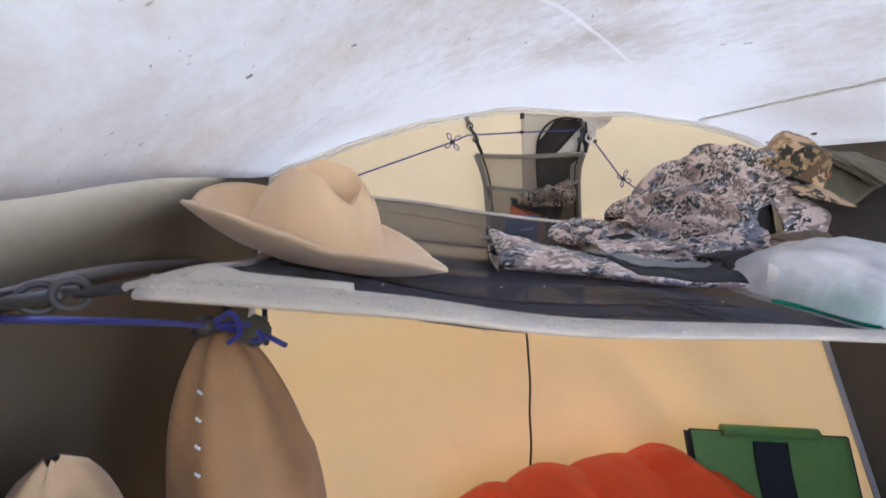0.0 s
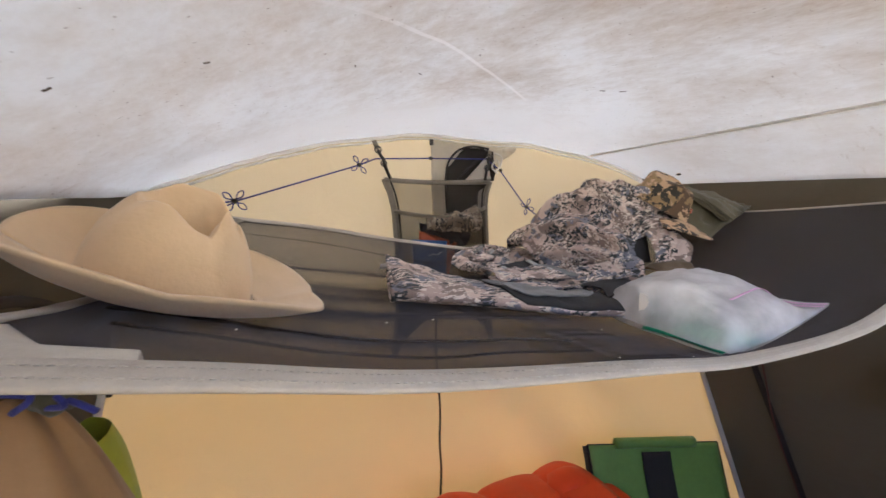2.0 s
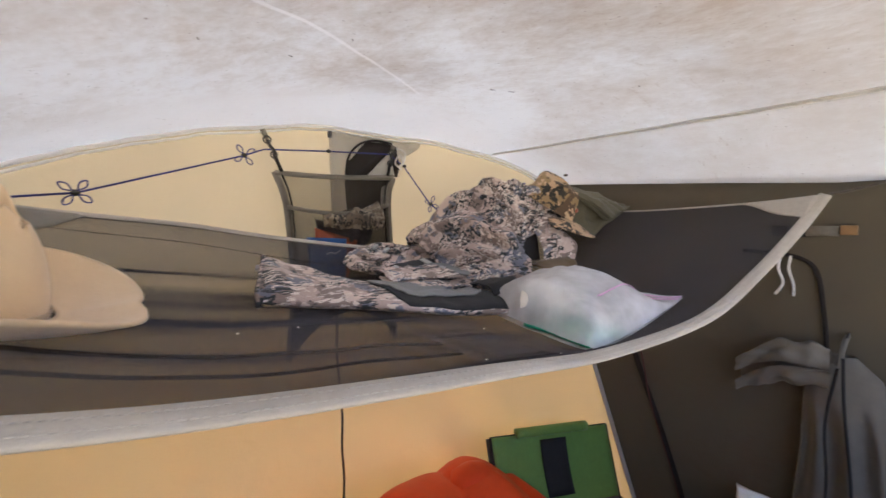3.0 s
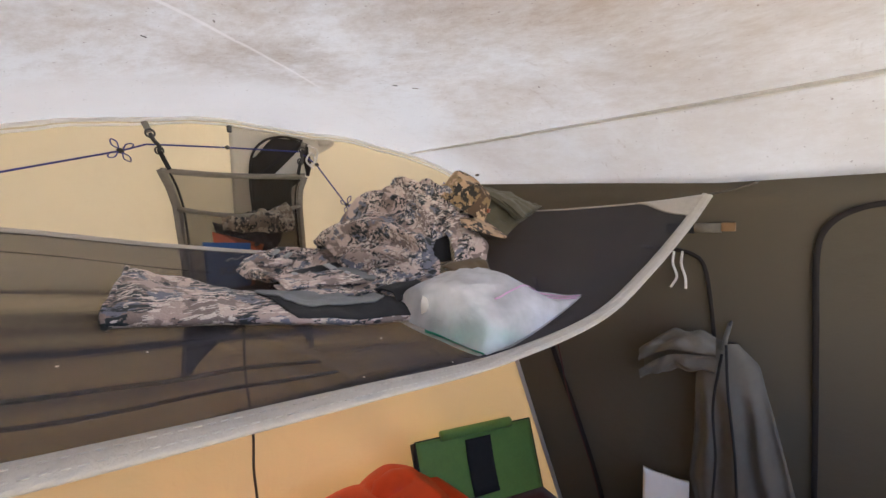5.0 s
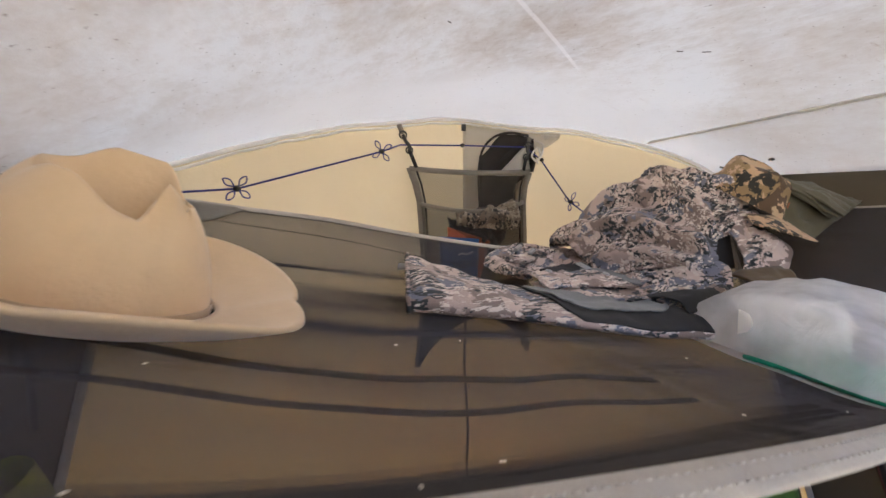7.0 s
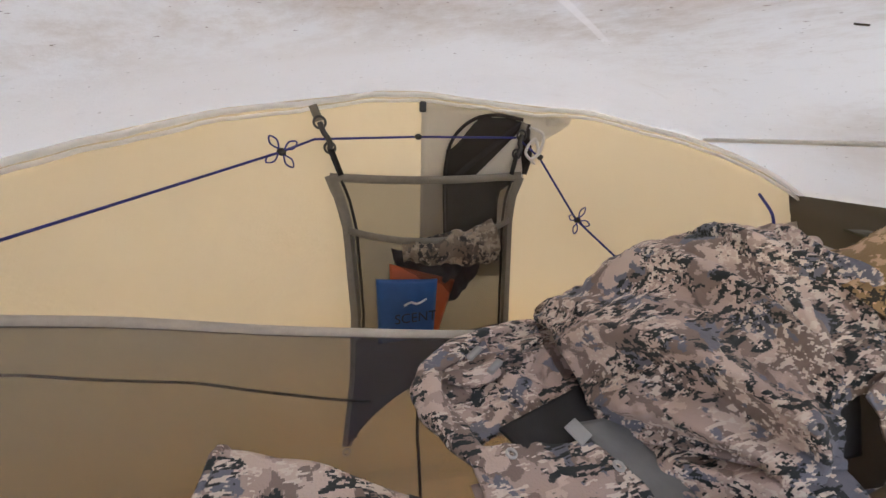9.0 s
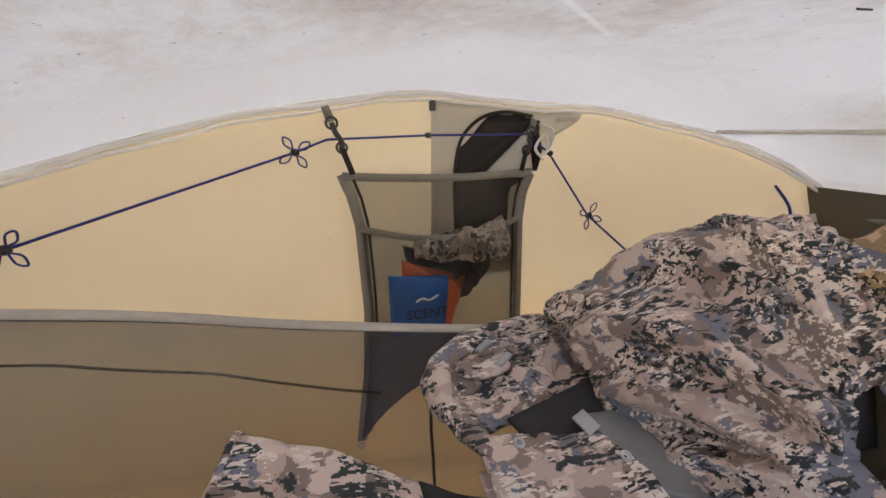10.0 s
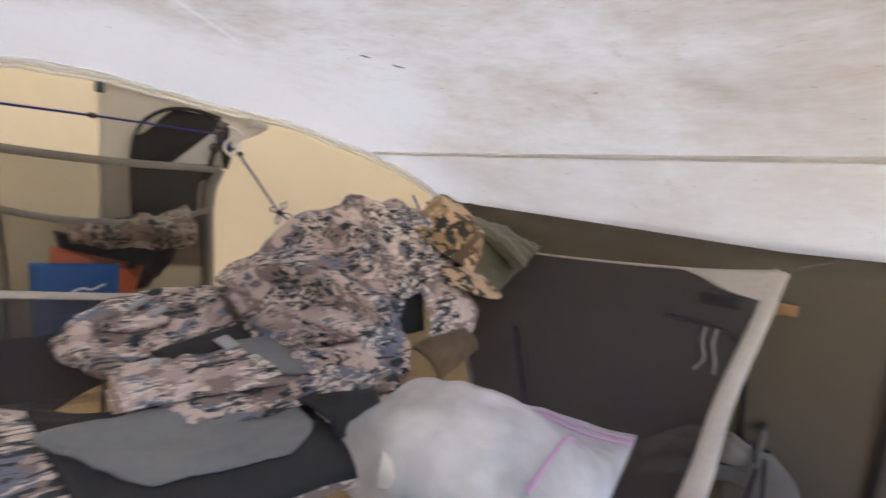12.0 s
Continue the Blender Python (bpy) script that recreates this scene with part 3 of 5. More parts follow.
# tie of the near east corner to the wall
NRC = Vector(NEAR[-1])
part("tie", tube(smooth_path([NRC, NRC + Vector((0.04, -0.03, 0.008)), on_east(0.12, 1.46, 0.006)]), 0.003), DARKCORD, gear_loft)
part("tie", tube(smooth_path([Vector(FAR[-1]), Vector((1.378, 1.045, 1.49)), Vector((1.40, 1.09, 1.525))]), 0.003), BLUECORD, gear_loft)
part("tie", tube(smooth_path([Vector(FAR[0]), Vector((-0.105, 1.065, 1.445)), Vector((-0.11, 1.085, 1.455))]), 0.003), BLUECORD, gear_loft)

# ---- cloth that lies in folds ----
def net(rows):
    """A smooth surface through a small net of points."""
    lines = [smooth_path(row, 8) for row in rows]
    return lambda u, v: along(smooth_path([along(line, u) for line in lines], 8), v)


def relaxed(surface, nu, nv, seed, slack=0.07, swell=0.012, deep=0.004, grain=(9, 9), turn=0.0, rounds=70, rest=0.006, ridges=()):
    """Cloth laid over a surface with slack in it, let go until the slack has buckled into folds; a grid of points."""
    base = np.array([[tuple(surface(i / nu, j / nv)) for j in range(nv + 1)] for i in range(nu + 1)])
    du, dv = np.gradient(base, axis=0), np.gradient(base, axis=1)
    normal = np.cross(du, dv)
    normal /= np.linalg.norm(normal, axis=2, keepdims=True) + 1e-12
    if normal[:, :, 2].mean() < 0:
        normal = -normal
    ca, sa = math.cos(turn), math.sin(turn)
    wave = np.zeros((nu + 1, nv + 1))
    for i in range(nu + 1):
        for j in range(nv + 1):
            q = base[i, j]
            a, b = q[0] * ca + (q[1] + q[2]) * sa, -q[0] * sa + (q[1] + q[2]) * ca
            p = Vector((a * grain[0], b * grain[1], seed))
            wave[i, j] = 0.75 * (1 - 2.4 * abs(noise.noise(p))) + 0.35 * (1 - 2.4 * abs(noise.noise(p * 2.3 + Vector((5, 2, 1)))))
    # pleats: (u, v) to (u, v), width and height; they rise slowly and fall off steeply
    uu, vv = np.meshgrid(np.linspace(0, 1, nu + 1), np.linspace(0, 1, nv + 1), indexing="ij")
    for u0, v0, u1, v1, wide, high in ridges:
        run, up = (u1 - u0), (v1 - v0)
        length = math.hypot(run, up)
        t = ((uu - u0) * run + (vv - v0) * up) / length ** 2
        d = ((uu - u0) * -up + (vv - v0) * run) / length / wide + 0.15 * np.sin(5 * t)
        shape = np.where(d < 0, np.clip(1 + d, 0, 1) ** 1.5, np.clip(1 - d / 0.16, 0, 1))
        ends = np.clip(t / 0.15, 0, 1) * np.clip((1 - t) / 0.2, 0, 1)
        base = base + normal * (high * shape * ends)[:, :, None]
    point = base + normal * (swell * wave)[:, :, None]
    offsets = [(1, 0, 0.9), (0, 1, 0.9), (1, 1, 0.45), (1, -1, 0.45), (3, 0, 0.22), (0, 3, 0.22)]
    links = []
    for di, dj, stiff in offsets:
        a = (slice(0, nu + 1 - di), slice(max(0, -dj), nv + 1 - max(0, dj)))
        b = (slice(di, nu + 1), slice(max(0, dj), nv + 1 + min(0, dj)))
        length = np.linalg.norm(base[b] - base[a], axis=2) * (1 + slack)
        links.append((a, b, length, stiff))
    for _ in range(rounds):
        for a, b, length, stiff in links:
            d = point[b] - point[a]
            now = np.linalg.norm(d, axis=2) + 1e-9
            move = d * (0.5 * stiff * (now - length) / now)[:, :, None] * 0.6
            point[a] += move
            point[b] -= move
        off = point - base
        out = (off * normal).sum(axis=2)
        side = off - normal * out[:, :, None]
        point = base + side * 0.90 + normal * np.clip(out, -deep, 2.2 * swell)[:, :, None]
    for i in range(nu + 1):
        for j in range(nv + 1):
            point[i, j, 2] = max(point[i, j, 2], loft_z(point[i, j, 0], point[i, j, 1]) + rest)
    return point


def cloth_part(name, rows, mat, parent, seed, nu=60, nv=50, label="", thick=0.003, **how):
    """A buckled cloth panel over a net of points, with a rolled thickness."""
    grid = relaxed(net(rows), nu, nv, seed, **how)
    return part(name, sheet(lambda u, v: grid[int(round(u * nu)), int(round(v * nv))], nu, nv, thick), mat, parent, label)


# ---- window in the end wall, half hidden by the organizer ----
def wall_patch(x0, x1, z0, z1, out, nu=20, nv=20, shape=None):
    def f(u, v):
        x, z = lerp(x0, x1, u), lerp(z0, z1 if z1 else arc_z(lerp(x0, x1, u)) - 0.02, v)
        if shape:
            x, z = shape(u, v, x, z)
        return on_end(x, z, out)
    return sheet(f, nu, nv, 0.002)


window_1 = thing("window_1", (0.86, 1.35, 1.5), "small mesh window with grey canvas surround, flap half open", "tent window", "", "structure")
part("surround", wall_patch(0.715, 1.06, 1.30, None, 0.006, 20, 24, lambda u, v, x, z: (lerp(x, lerp(0.715, 0.93, u), 1 - step(0.72, 1.0, v)), z)), GREYFLAP, window_1)


def arched(u, v, x, z):
    top = lerp(1.60, 1.675, step(0, 0.45, u)) - 0.012 * step(0.7, 1.0, u)
    z = lerp(1.40, top, v)
    return lerp(0.772, lerp(0.90, 0.965, step(1.50, 1.56, z)), u), z


WINMESH = mesh_cloth("dark_window_mesh", (0.035, 0.028, 0.022), 0.08)
part("window_mesh", wall_patch(0.772, 0.965, 1.34, 1.66, 0.010, 16, 12, arched), WINMESH, window_1)
zip_pts = [on_end(x, z, 0.014) for x, z in ((0.775, 1.36), (0.768, 1.50), (0.770, 1.57), (0.785, 1.625), (0.825, 1.665), (0.88, 1.68), (0.945, 1.672))]
part("zipper", strip(smooth_path(zip_pts), 0.008, 0.003, (0, -1, 0)), ZIP, window_1)


def flap(u, v):
    a, b, c = on_end(0.83, 1.535, 0.016), on_end(0.955, 1.535, 0.016), on_end(0.935, 1.645, 0.018)
    return a.lerp(b, u).lerp(c, v) + Vector((0, -0.008 * math.sin(math.pi * u), 0))


part("flap", sheet(flap, 10, 10, 0.002), GREYFLAP, window_1, "pale folded corner of the window flap")
part("flap_zipper", strip(smooth_path([on_end(0.79, 1.54, 0.018), on_end(0.85, 1.59, 0.02), on_end(0.94, 1.665, 0.018)]), 0.012, 0.003, (0, -1, 0)), ZIP, window_1)
part("flap_zipper", strip(smooth_path([on_end(0.945, 1.66, 0.018), on_end(0.962, 1.60, 0.02), on_end(0.955, 1.55, 0.018)]), 0.014, 0.003, (0, -1, 0)), ZIP, window_1)
part("toggle", block(on_end(0.715, arc_z(0.715) - 0.03, 0.012), (0.014, 0.010, 0.022), 0.003), BUCKLE, window_1)
part("toggle_loop", strip([on_end(1.0, arc_z(1.0) - 0.035, 0.012), on_end(1.04, arc_z(1.04) - 0.028, 0.012)], 0.016, 0.004, (0, -1, 0)), GREYFLAP, window_1)

# ---- hanging organizer ----
organizer = thing("hanging_organizer", (0.73, 1.33, 1.55), "olive mesh hanging organizer with pockets, clipped below the roof", "organizer")


def org_edge(side, z):
    left = curve([(0.90, 0.525), (1.10, 0.55), (1.25, 0.556), (1.44, 0.544), (1.50, 0.530), (1.541, 0.512)], z)
    right = curve([(0.90, 0.93), (1.25, 0.918), (1.44, 0.912), (1.50, 0.918), (1.548, 0.938)], z)
    return left if side < 0 else right


def org_y(x, z):
    return min(1.325, end_y(end_u(x, z), z) - 0.03)


def org(u, z, out=0.0):
    x = lerp(org_edge(-1, z), org_edge(1, z), u)
    return Vector((x, org_y(x, z) - out, z))


part("back_mesh", sheet(lambda u, v: org(u, lerp(0.93 + 0.13 * math.sin(math.pi * u) ** 0.7 + 0.02 * u, 1.540 - 0.008 * math.sin(math.pi * u), v)), 16, 24), OLIVEMESH, organizer)


def pocket(top_l, top_r, bottom, out):
    def f(u, v):
        z = lerp(bottom, lerp(top_l, top_r, u) - 0.028 * math.sin(math.pi * u) ** 0.9, v)
        return org(u, z, 0.004 + out * math.sin(math.pi * u) ** 0.7 * (0.35 + 0.65 * v))
    return f


part("pocket_mesh", sheet(pocket(1.435, 1.445, 1.16, 0.035), 16, 14), POCKETMESH, organizer)
part("pocket_mesh", sheet(lambda u, v: org(u, lerp(0.93 + 0.13 * math.sin(math.pi * u) ** 0.7 + 0.02 * u, 1.19, v), 0.006 + 0.02 * math.sin(math.pi * u) * v), 16, 12), DENSEMESH, organizer)
hem = pocket(1.435, 1.445, 1.16, 0.035)
part("pocket_hem", strip([hem(i / 20, 1) for i in range(21)], 0.014, 0.003, (0, -1, 0)), BAND, organizer)
part("top_band", strip([org(i / 20, 1.541 + 0.007 * (i / 20) - 0.008 * math.sin(math.pi * i / 20), 0.003) for i in range(21)], 0.017, 0.004, (0, -1, 0.1)), BAND, organizer)
for side, u in ((-1, 0.0), (1, 1.0)):
    part("side_band", strip([org(u, lerp(0.93, 1.545, i / 30), 0.003) for i in range(31)], 0.022, 0.004, (0, -1, 0)), BAND, organizer)
    part("side_piping", tube([org(u - side * 0.045, lerp(0.95, 1.535, i / 30), 0.004) for i in range(31)], 0.003, 6), BLACK, organizer)
part("bottom_band", strip([org(i / 16, 0.93 + 0.13 * math.sin(math.pi * i / 16) ** 0.7 + 0.02 * i / 16, 0.002) for i in range(17)], 0.012, 0.003, (0, -1, 0)), BLACK, organizer)
part("bottom_ring", ring(org(0.0, 0.915, 0.004), 0.008, 0.002, (0, 1, 0)), METAL, organizer)
for top, low in ((on_end(0.487, 1.675, 0.016), org(0.05, 1.545, 0.004)), (on_end(0.945, 1.665, 0.022), org(0.94, 1.55, 0.004))):
    strap = part("hanging_strap", strip([low, low.lerp(top, 0.42)], 0.012, 0.003, (0, -1, 0)), BLACK, organizer)
    part("hanging_loop", strip([low.lerp(top, 0.78), top], 0.016, 0.003, (0, -1, 0)), BAND, organizer)
    part("clip", tube(smooth_path([low.lerp(top, 0.38), low.lerp(top, 0.5) + Vector((0.004, -0.004, 0)), low.lerp(top, 0.62), low.lerp(top, 0.76)]), 0.0055, 8), BUCKLE, strap)
    part("clip_ring", ring(low.lerp(top, 0.76), 0.011, 0.0025, (0, 1, 0)), BUCKLE, strap)
    part("clip_ring", ring(low.lerp(top, 0.40), 0.010, 0.0025, (0, 1, 0)), BUCKLE, strap)


def flat_pack(corners, thick, bulge, mat, name, parent=None):
    """A flat foil pouch from its four corners (bottom left, bottom right, top right, top left), pillowed in the middle."""
    a, b, c, d = [Vector(p) for p in corners]
    n = (b - a).cross(d - a).normalized()

    def f(u, v):
        return a.lerp(b, u).lerp(d.lerp(c, u), v) + n * bulge * (math.sin(math.pi * u) * math.sin(math.pi * v)) ** 0.6 + n * 0.0015 * noise.noise(Vector((u * 6, v * 6, bulge * 100)))
    return part(name, sheet(f, 16, 16, thick), mat, parent)


inside = org_y(0.7, 1.3) - 0.012
blue = thing("wipes_pouch", (0.65, inside, 1.25), "blue foil pouch with dark lettering, in the mesh pocket", "pouch")
flat_pack([(0.598, inside - 0.022, 1.19), (0.722, inside - 0.022, 1.192), (0.728, inside - 0.024, 1.326), (0.594, inside - 0.024, 1.336)], 0.004, 0.008, POUCHBLUE, "pouch_film", blue)


def writing(text, at, size, mat, parent, turn=(90, 0, 0)):
    font = bpy.data.curves.new("lettering", "FONT")
    font.body, font.size, font.extrude = text, size, 0.0004
    font.align_x = "CENTER"
    made = bpy.data.objects.new("lettering", font)
    scene.collection.objects.link(made)
    bpy.context.view_layer.update()
    data = bpy.data.meshes.new_from_object(made.evaluated_get(bpy.context.evaluated_depsgraph_get()))
    bpy.data.objects.remove(made)
    data.materials.clear()
    data.materials.append(mat)
    ob = new("lettering", data)
    ob.matrix_world = pose(*at, *turn)
    ob.parent = parent
    ob.matrix_parent_inverse = parent.matrix_world.inverted()
    return ob


writing("SCENT", (0.676, inside - 0.0365, 1.238), 0.031, INK, blue, (90, 0, 2))
part("script_mark", strip(smooth_path([(0.650, inside - 0.0362, 1.277), (0.665, inside - 0.0362, 1.283), (0.68, inside - 0.0362, 1.279), (0.70, inside - 0.0362, 1.288)]), 0.005, 0.001, (0, -1, 0)), PALEINK, blue)
orange_pouch = thing("foil_pouch", (0.7, inside, 1.27), "orange foil pouch behind a blue one in a mesh pocket", "pouch")
flat_pack([(0.628, inside - 0.012, 1.19), (0.735, inside - 0.012, 1.19), (0.772, inside - 0.016, 1.318), (0.624, inside - 0.016, 1.365)], 0.003, 0.006, POUCHORANGE, "pouch_film", orange_pouch)


def stuffed(name, label, category, mat, rows, seed, part_name, thick=0.004, **how):
    """Cloth stuffed into the pocket: a buckled panel that hangs from its supports, free of the loft."""
    root = thing(name, rows[0][0], label, category)
    grid = relaxed(net(rows), 36, 24, seed, rest=-1.0, **how)
    part(part_name, sheet(lambda u, v: grid[int(round(u * 36)), int(round(v * 24))], 36, 24, thick), mat, root)
    return root


near_y = org_y(0.75, 1.4)
stuffed("camo_glove", "brown camouflage glove stuffed into a mesh pocket", "glove", GLOVECAMO, [
    [(0.655, near_y - 0.020, 1.402), (0.72, near_y - 0.022, 1.418), (0.80, near_y - 0.024, 1.425), (0.853, near_y - 0.026, 1.452)],
    [(0.650, near_y - 0.038, 1.390), (0.72, near_y - 0.046, 1.398), (0.80, near_y - 0.050, 1.402), (0.866, near_y - 0.046, 1.405)],
    [(0.655, near_y - 0.020, 1.372), (0.72, near_y - 0.030, 1.365), (0.80, near_y - 0.034, 1.358), (0.872, near_y - 0.030, 1.362)]], 3.1, "glove_cloth", swell=0.010, slack=0.1, grain=(16, 22))
stuffed("knit_beanie", "dark purple-grey knitted cap tucked into a mesh pocket", "beanie", cloth("plum_knit", (0.055, 0.042, 0.045), (0.04, 0.03, 0.032), 120, 0.6), [
    [(0.632, near_y - 0.008, 1.392), (0.70, near_y - 0.010, 1.378), (0.77, near_y - 0.010, 1.362), (0.842, near_y - 0.008, 1.352)],
    [(0.640, near_y - 0.014, 1.350), (0.70, near_y - 0.020, 1.335), (0.77, near_y - 0.022, 1.315), (0.825, near_y - 0.014, 1.315)],
    [(0.650, near_y - 0.008, 1.290), (0.70, near_y - 0.010, 1.275), (0.77, near_y - 0.010, 1.262), (0.790, near_y - 0.008, 1.275)]], 7.7, "knit", swell=0.006, grain=(14, 14))

# ---- blue clothes line with cord locks ----
line = thing("clothes_line", (0.4, 1.34, 1.58), "blue cord strung along the end wall with black cord locks", "cord")
LINE = [(-0.11, 1.085, 1.452), (-0.065, 1.085, 1.44), (0.059, 1.165, 1.458), (0.427, 1.325, 1.587), (0.487, 1.335, 1.612), (0.696, 1.345, 1.625), (0.93, 1.335, 1.632), (0.985, 1.325, 1.59), (1.078, 1.287, 1.446), (1.16, 1.19, 1.345), (1.20, 1.05, 1.382)]
part("cord", tube([p for a, b in zip(LINE, LINE[1:]) for p in (Vector(a), Vector(a).lerp(Vector(b), 0.5))] + [Vector(LINE[-1])], 0.0024, 8), BLUECORD, line)


def cord_lock(at, parent, size=1.0, turn=0.0, loops=True):
    lock = part("cord_lock", ball(at, 0.010 * size, (1.0, 0.9, 0.85), None, 0.12), BUCKLE, parent)
    if loops:
        for k in range(4):
            a = turn + k * math.pi / 2 + 0.5
            d = Vector((math.cos(a), -0.25, math.sin(a)))
            side = Vector((-math.sin(a), 0, math.cos(a)))
            c = Vector(at) + d * 0.006
            pts = smooth_path([c, c + d * 0.018 * size + side * 0.008 * size, c + d * 0.032 * size, c + d * 0.018 * size - side * 0.008 * size, c + Vector((0, -0.002, 0))], 5)
            part("cord_loop", tube(pts, 0.0016, 6), BLUECORD, lock)
    return lock


for spot, turn, loops in ((LINE[1], 0.2, True), (LINE[2], 0.4, True), (LINE[3], 0.1, True), (LINE[5], 0, False), (LINE[7], 0.3, False), (LINE[8], 0.7, True)):
    cord_lock(Vector(spot) + Vector((0, -0.004, 0)), line, 0.85 if loops else 0.75, turn, loops)
white_tie = thing("white_tie_cord", (0.965, 1.32, 1.62), "white cord knotted in loops beside the window", "cord")
part("cord", tube(smooth_path([(0.955, 1.325, 1.655), (0.985, 1.315, 1.64), (0.975, 1.31, 1.60), (0.955, 1.312, 1.585), (0.975, 1.315, 1.60), (0.965, 1.318, 1.63), (0.945, 1.32, 1.60), (0.965, 1.31, 1.575)]), 0.0035, 8), WHITECORD, white_tie)

# ---- rope under the roof ----
P = Vector((1.294, 1.16, 1.637))
rope = thing("roof_rope", P, "thin grey rope strung under the roof", "rope")
part("rope", tube([P + Vector((-0.15, -0.985, -0.035)) * d - Vector((0, 0, 0.01 * math.sin(math.pi * d / 2.45))) for d in [2.45 * i / 24 for i in range(25)]], 0.0042, 8), WHITECORD, rope)
tie_pull = thing("wall_cord", on_end(0.70, 0.6), "thin brown cord hanging down the end wall", "cord")
part("cord", tube(smooth_path([on_end(0.715, z, 0.008) + Vector((0.012 * noise.noise(Vector((z * 5, 0, 0))) + 0.012 * (1.2 - z), 0, 0)) for z in (1.25, 1.05, 0.9, 0.78, 0.66, 0.54, 0.42, 0.30, 0.18)]), 0.0045, 8), DARKCORD, tie_pull)

# ---- hat ----
HAT = Matrix.Translation((-0.0066, 0.5953, 1.3135)) @ pose(0, 0, 0, 0, 0, 4.1) @ pose(0, 0, 0, 0, 17.5, 0) @ pose(0, 0, 0, 6.9, 0, 0)
hat = thing("cowboy_hat", HAT.translation, "fawn felt cowboy hat with creased crown on a mesh loft", "hat")
CROWN_A, CROWN_B, CROWN_H = 0.094, 0.078, 0.127


def crown(u, v):
    """u round the head, v from the brim up to the rim and then into the lengthwise crease; the near rim is pushed down."""
    a = 2 * math.pi * u
    c, s = math.cos(a), math.sin(a)
    near = lerp(0.010, 0.044, step(-0.8, 0.35, c)) * step(0.0, 0.5, -s) * step(0.66, 0.50, c)
    rim = CROWN_H * (1 - 0.12 * step(-0.4, -1.0, c) - 0.20 * step(0.45, 1.0, c)) - near
    if v < 0.6:
        t = v / 0.6
        r = 1 - 0.42 * t ** lerp(2.3, 1.7, step(-0.2, 0.6, c))
        z = rim * (1 - (1 - t) ** 1.12)
    else:
        w = (v - 0.6) / 0.4
        t = 1.0
        r = 0.58 * (1 - w)
        z = rim + 0.005 * math.sin(math.pi * min(1, w * 2.4))
    x, y = CROWN_A * r * c - 0.006, CROWN_B * (r + 0.10 * t * (1 if v < 0.6 else r / 0.58)) * s
    if v >= 0.6:
        floor_z = CROWN_H * 0.52 - 0.25 * x
        along_x = step(-0.070, -0.035, x) * step(0.060, 0.036, x)
        across = step(0.044, 0.012, abs(y + 0.006))
        z = lerp(z, min(z, floor_z), along_x * across)
        z = lerp(z, CROWN_H * 0.84, 0.35 * step(0.3, 1.0, w) * (1 - along_x))
    # dents beside the front
    dent = math.exp(-((x - 0.040) / 0.017) ** 2) * step(0.40, 0.80, z / CROWN_H) * step(0.008, 0.034, abs(y))
    y -= math.copysign(0.026, y) * dent if y else 0
    n = 1 + 0.010 * noise.noise(Vector((x * 18, y * 18, z * 18)))
    return HAT @ Vector((x * n, y * n, z))


part("crown", sheet(crown, 96, 80, 0.0), FELT, hat)


def brim(u, v):
    """The brim: sides rolled up, front lobe flat, back lobe lifted."""
    a = 2 * math.pi * u + math.pi
    c, s = math.cos(a), math.sin(a)
    front, rear = max(0, c), max(0, -c)
    wide = 0.070 * front ** 2 + 0.076 * rear ** 2 + 0.0845 * s * s + 0.030 * abs(s * c) + 0.016 * front * abs(s)
    turn = lerp(1.13, 0.88, step(0.4, -0.4, s)) * (s * s + 0.0004) ** (0.7 + 0.6 * front) + 0.001
    out, up = wide * math.sin(turn * v) / turn, wide * (1 - math.cos(turn * v)) / turn
    up += 0.030 * rear ** 1.2 * v ** 1.3 + 0.018 * rear * max(0, s) * v + 0.030 * front ** 1.6 * v
    p = HAT @ Vector(((CROWN_A + out) * c, (CROWN_B + out) * s, up + 0.0015 * noise.noise(Vector((c * 3, s * 3, v)))))
    p.z = max(p.z, loft_z(p.x, p.y) + 0.006)
    return p


part("brim", sheet(brim, 96, 16, 0.0045), FELT, hat)
band_pts = [HAT @ Vector(((CROWN_A + 0.0005) * math.cos(a) - 0.006, (CROWN_B + 0.0005) * math.sin(a), 0.007)) for a in [2 * math.pi * i / 60 for i in range(61)]]
part("hat_band", strip(band_pts, 0.012, 0.002, [p - HAT @ Vector((0, 0, 0.007)) for p in band_pts]), FELTEDGE, hat, "thin self-coloured felt band")
part("band_bow", block(HAT @ Vector((-0.083, -0.052, 0.014)), (0.006, 0.010, 0.018), 0.002), LEATHER, hat, "small brown leather keeper")


# ---- jacket ----
def folds(x, y, seed, size=1.0):
    """Cloth folds: sharp ridges at two sizes."""
    p = Vector((x * 8.5 * size + seed, y * 8.5 * size, seed * 1.7))
    a = 1 - abs(noise.noise(p)) * 2
    b = 1 - abs(noise.noise(p * 2.6 + Vector((3, 1, 0)))) * 2
    c = 1 - abs(noise.noise(p * 5.8 + Vector((1, 7, 2)))) * 2
    return a * 0.58 + b * 0.36 + c * 0.14


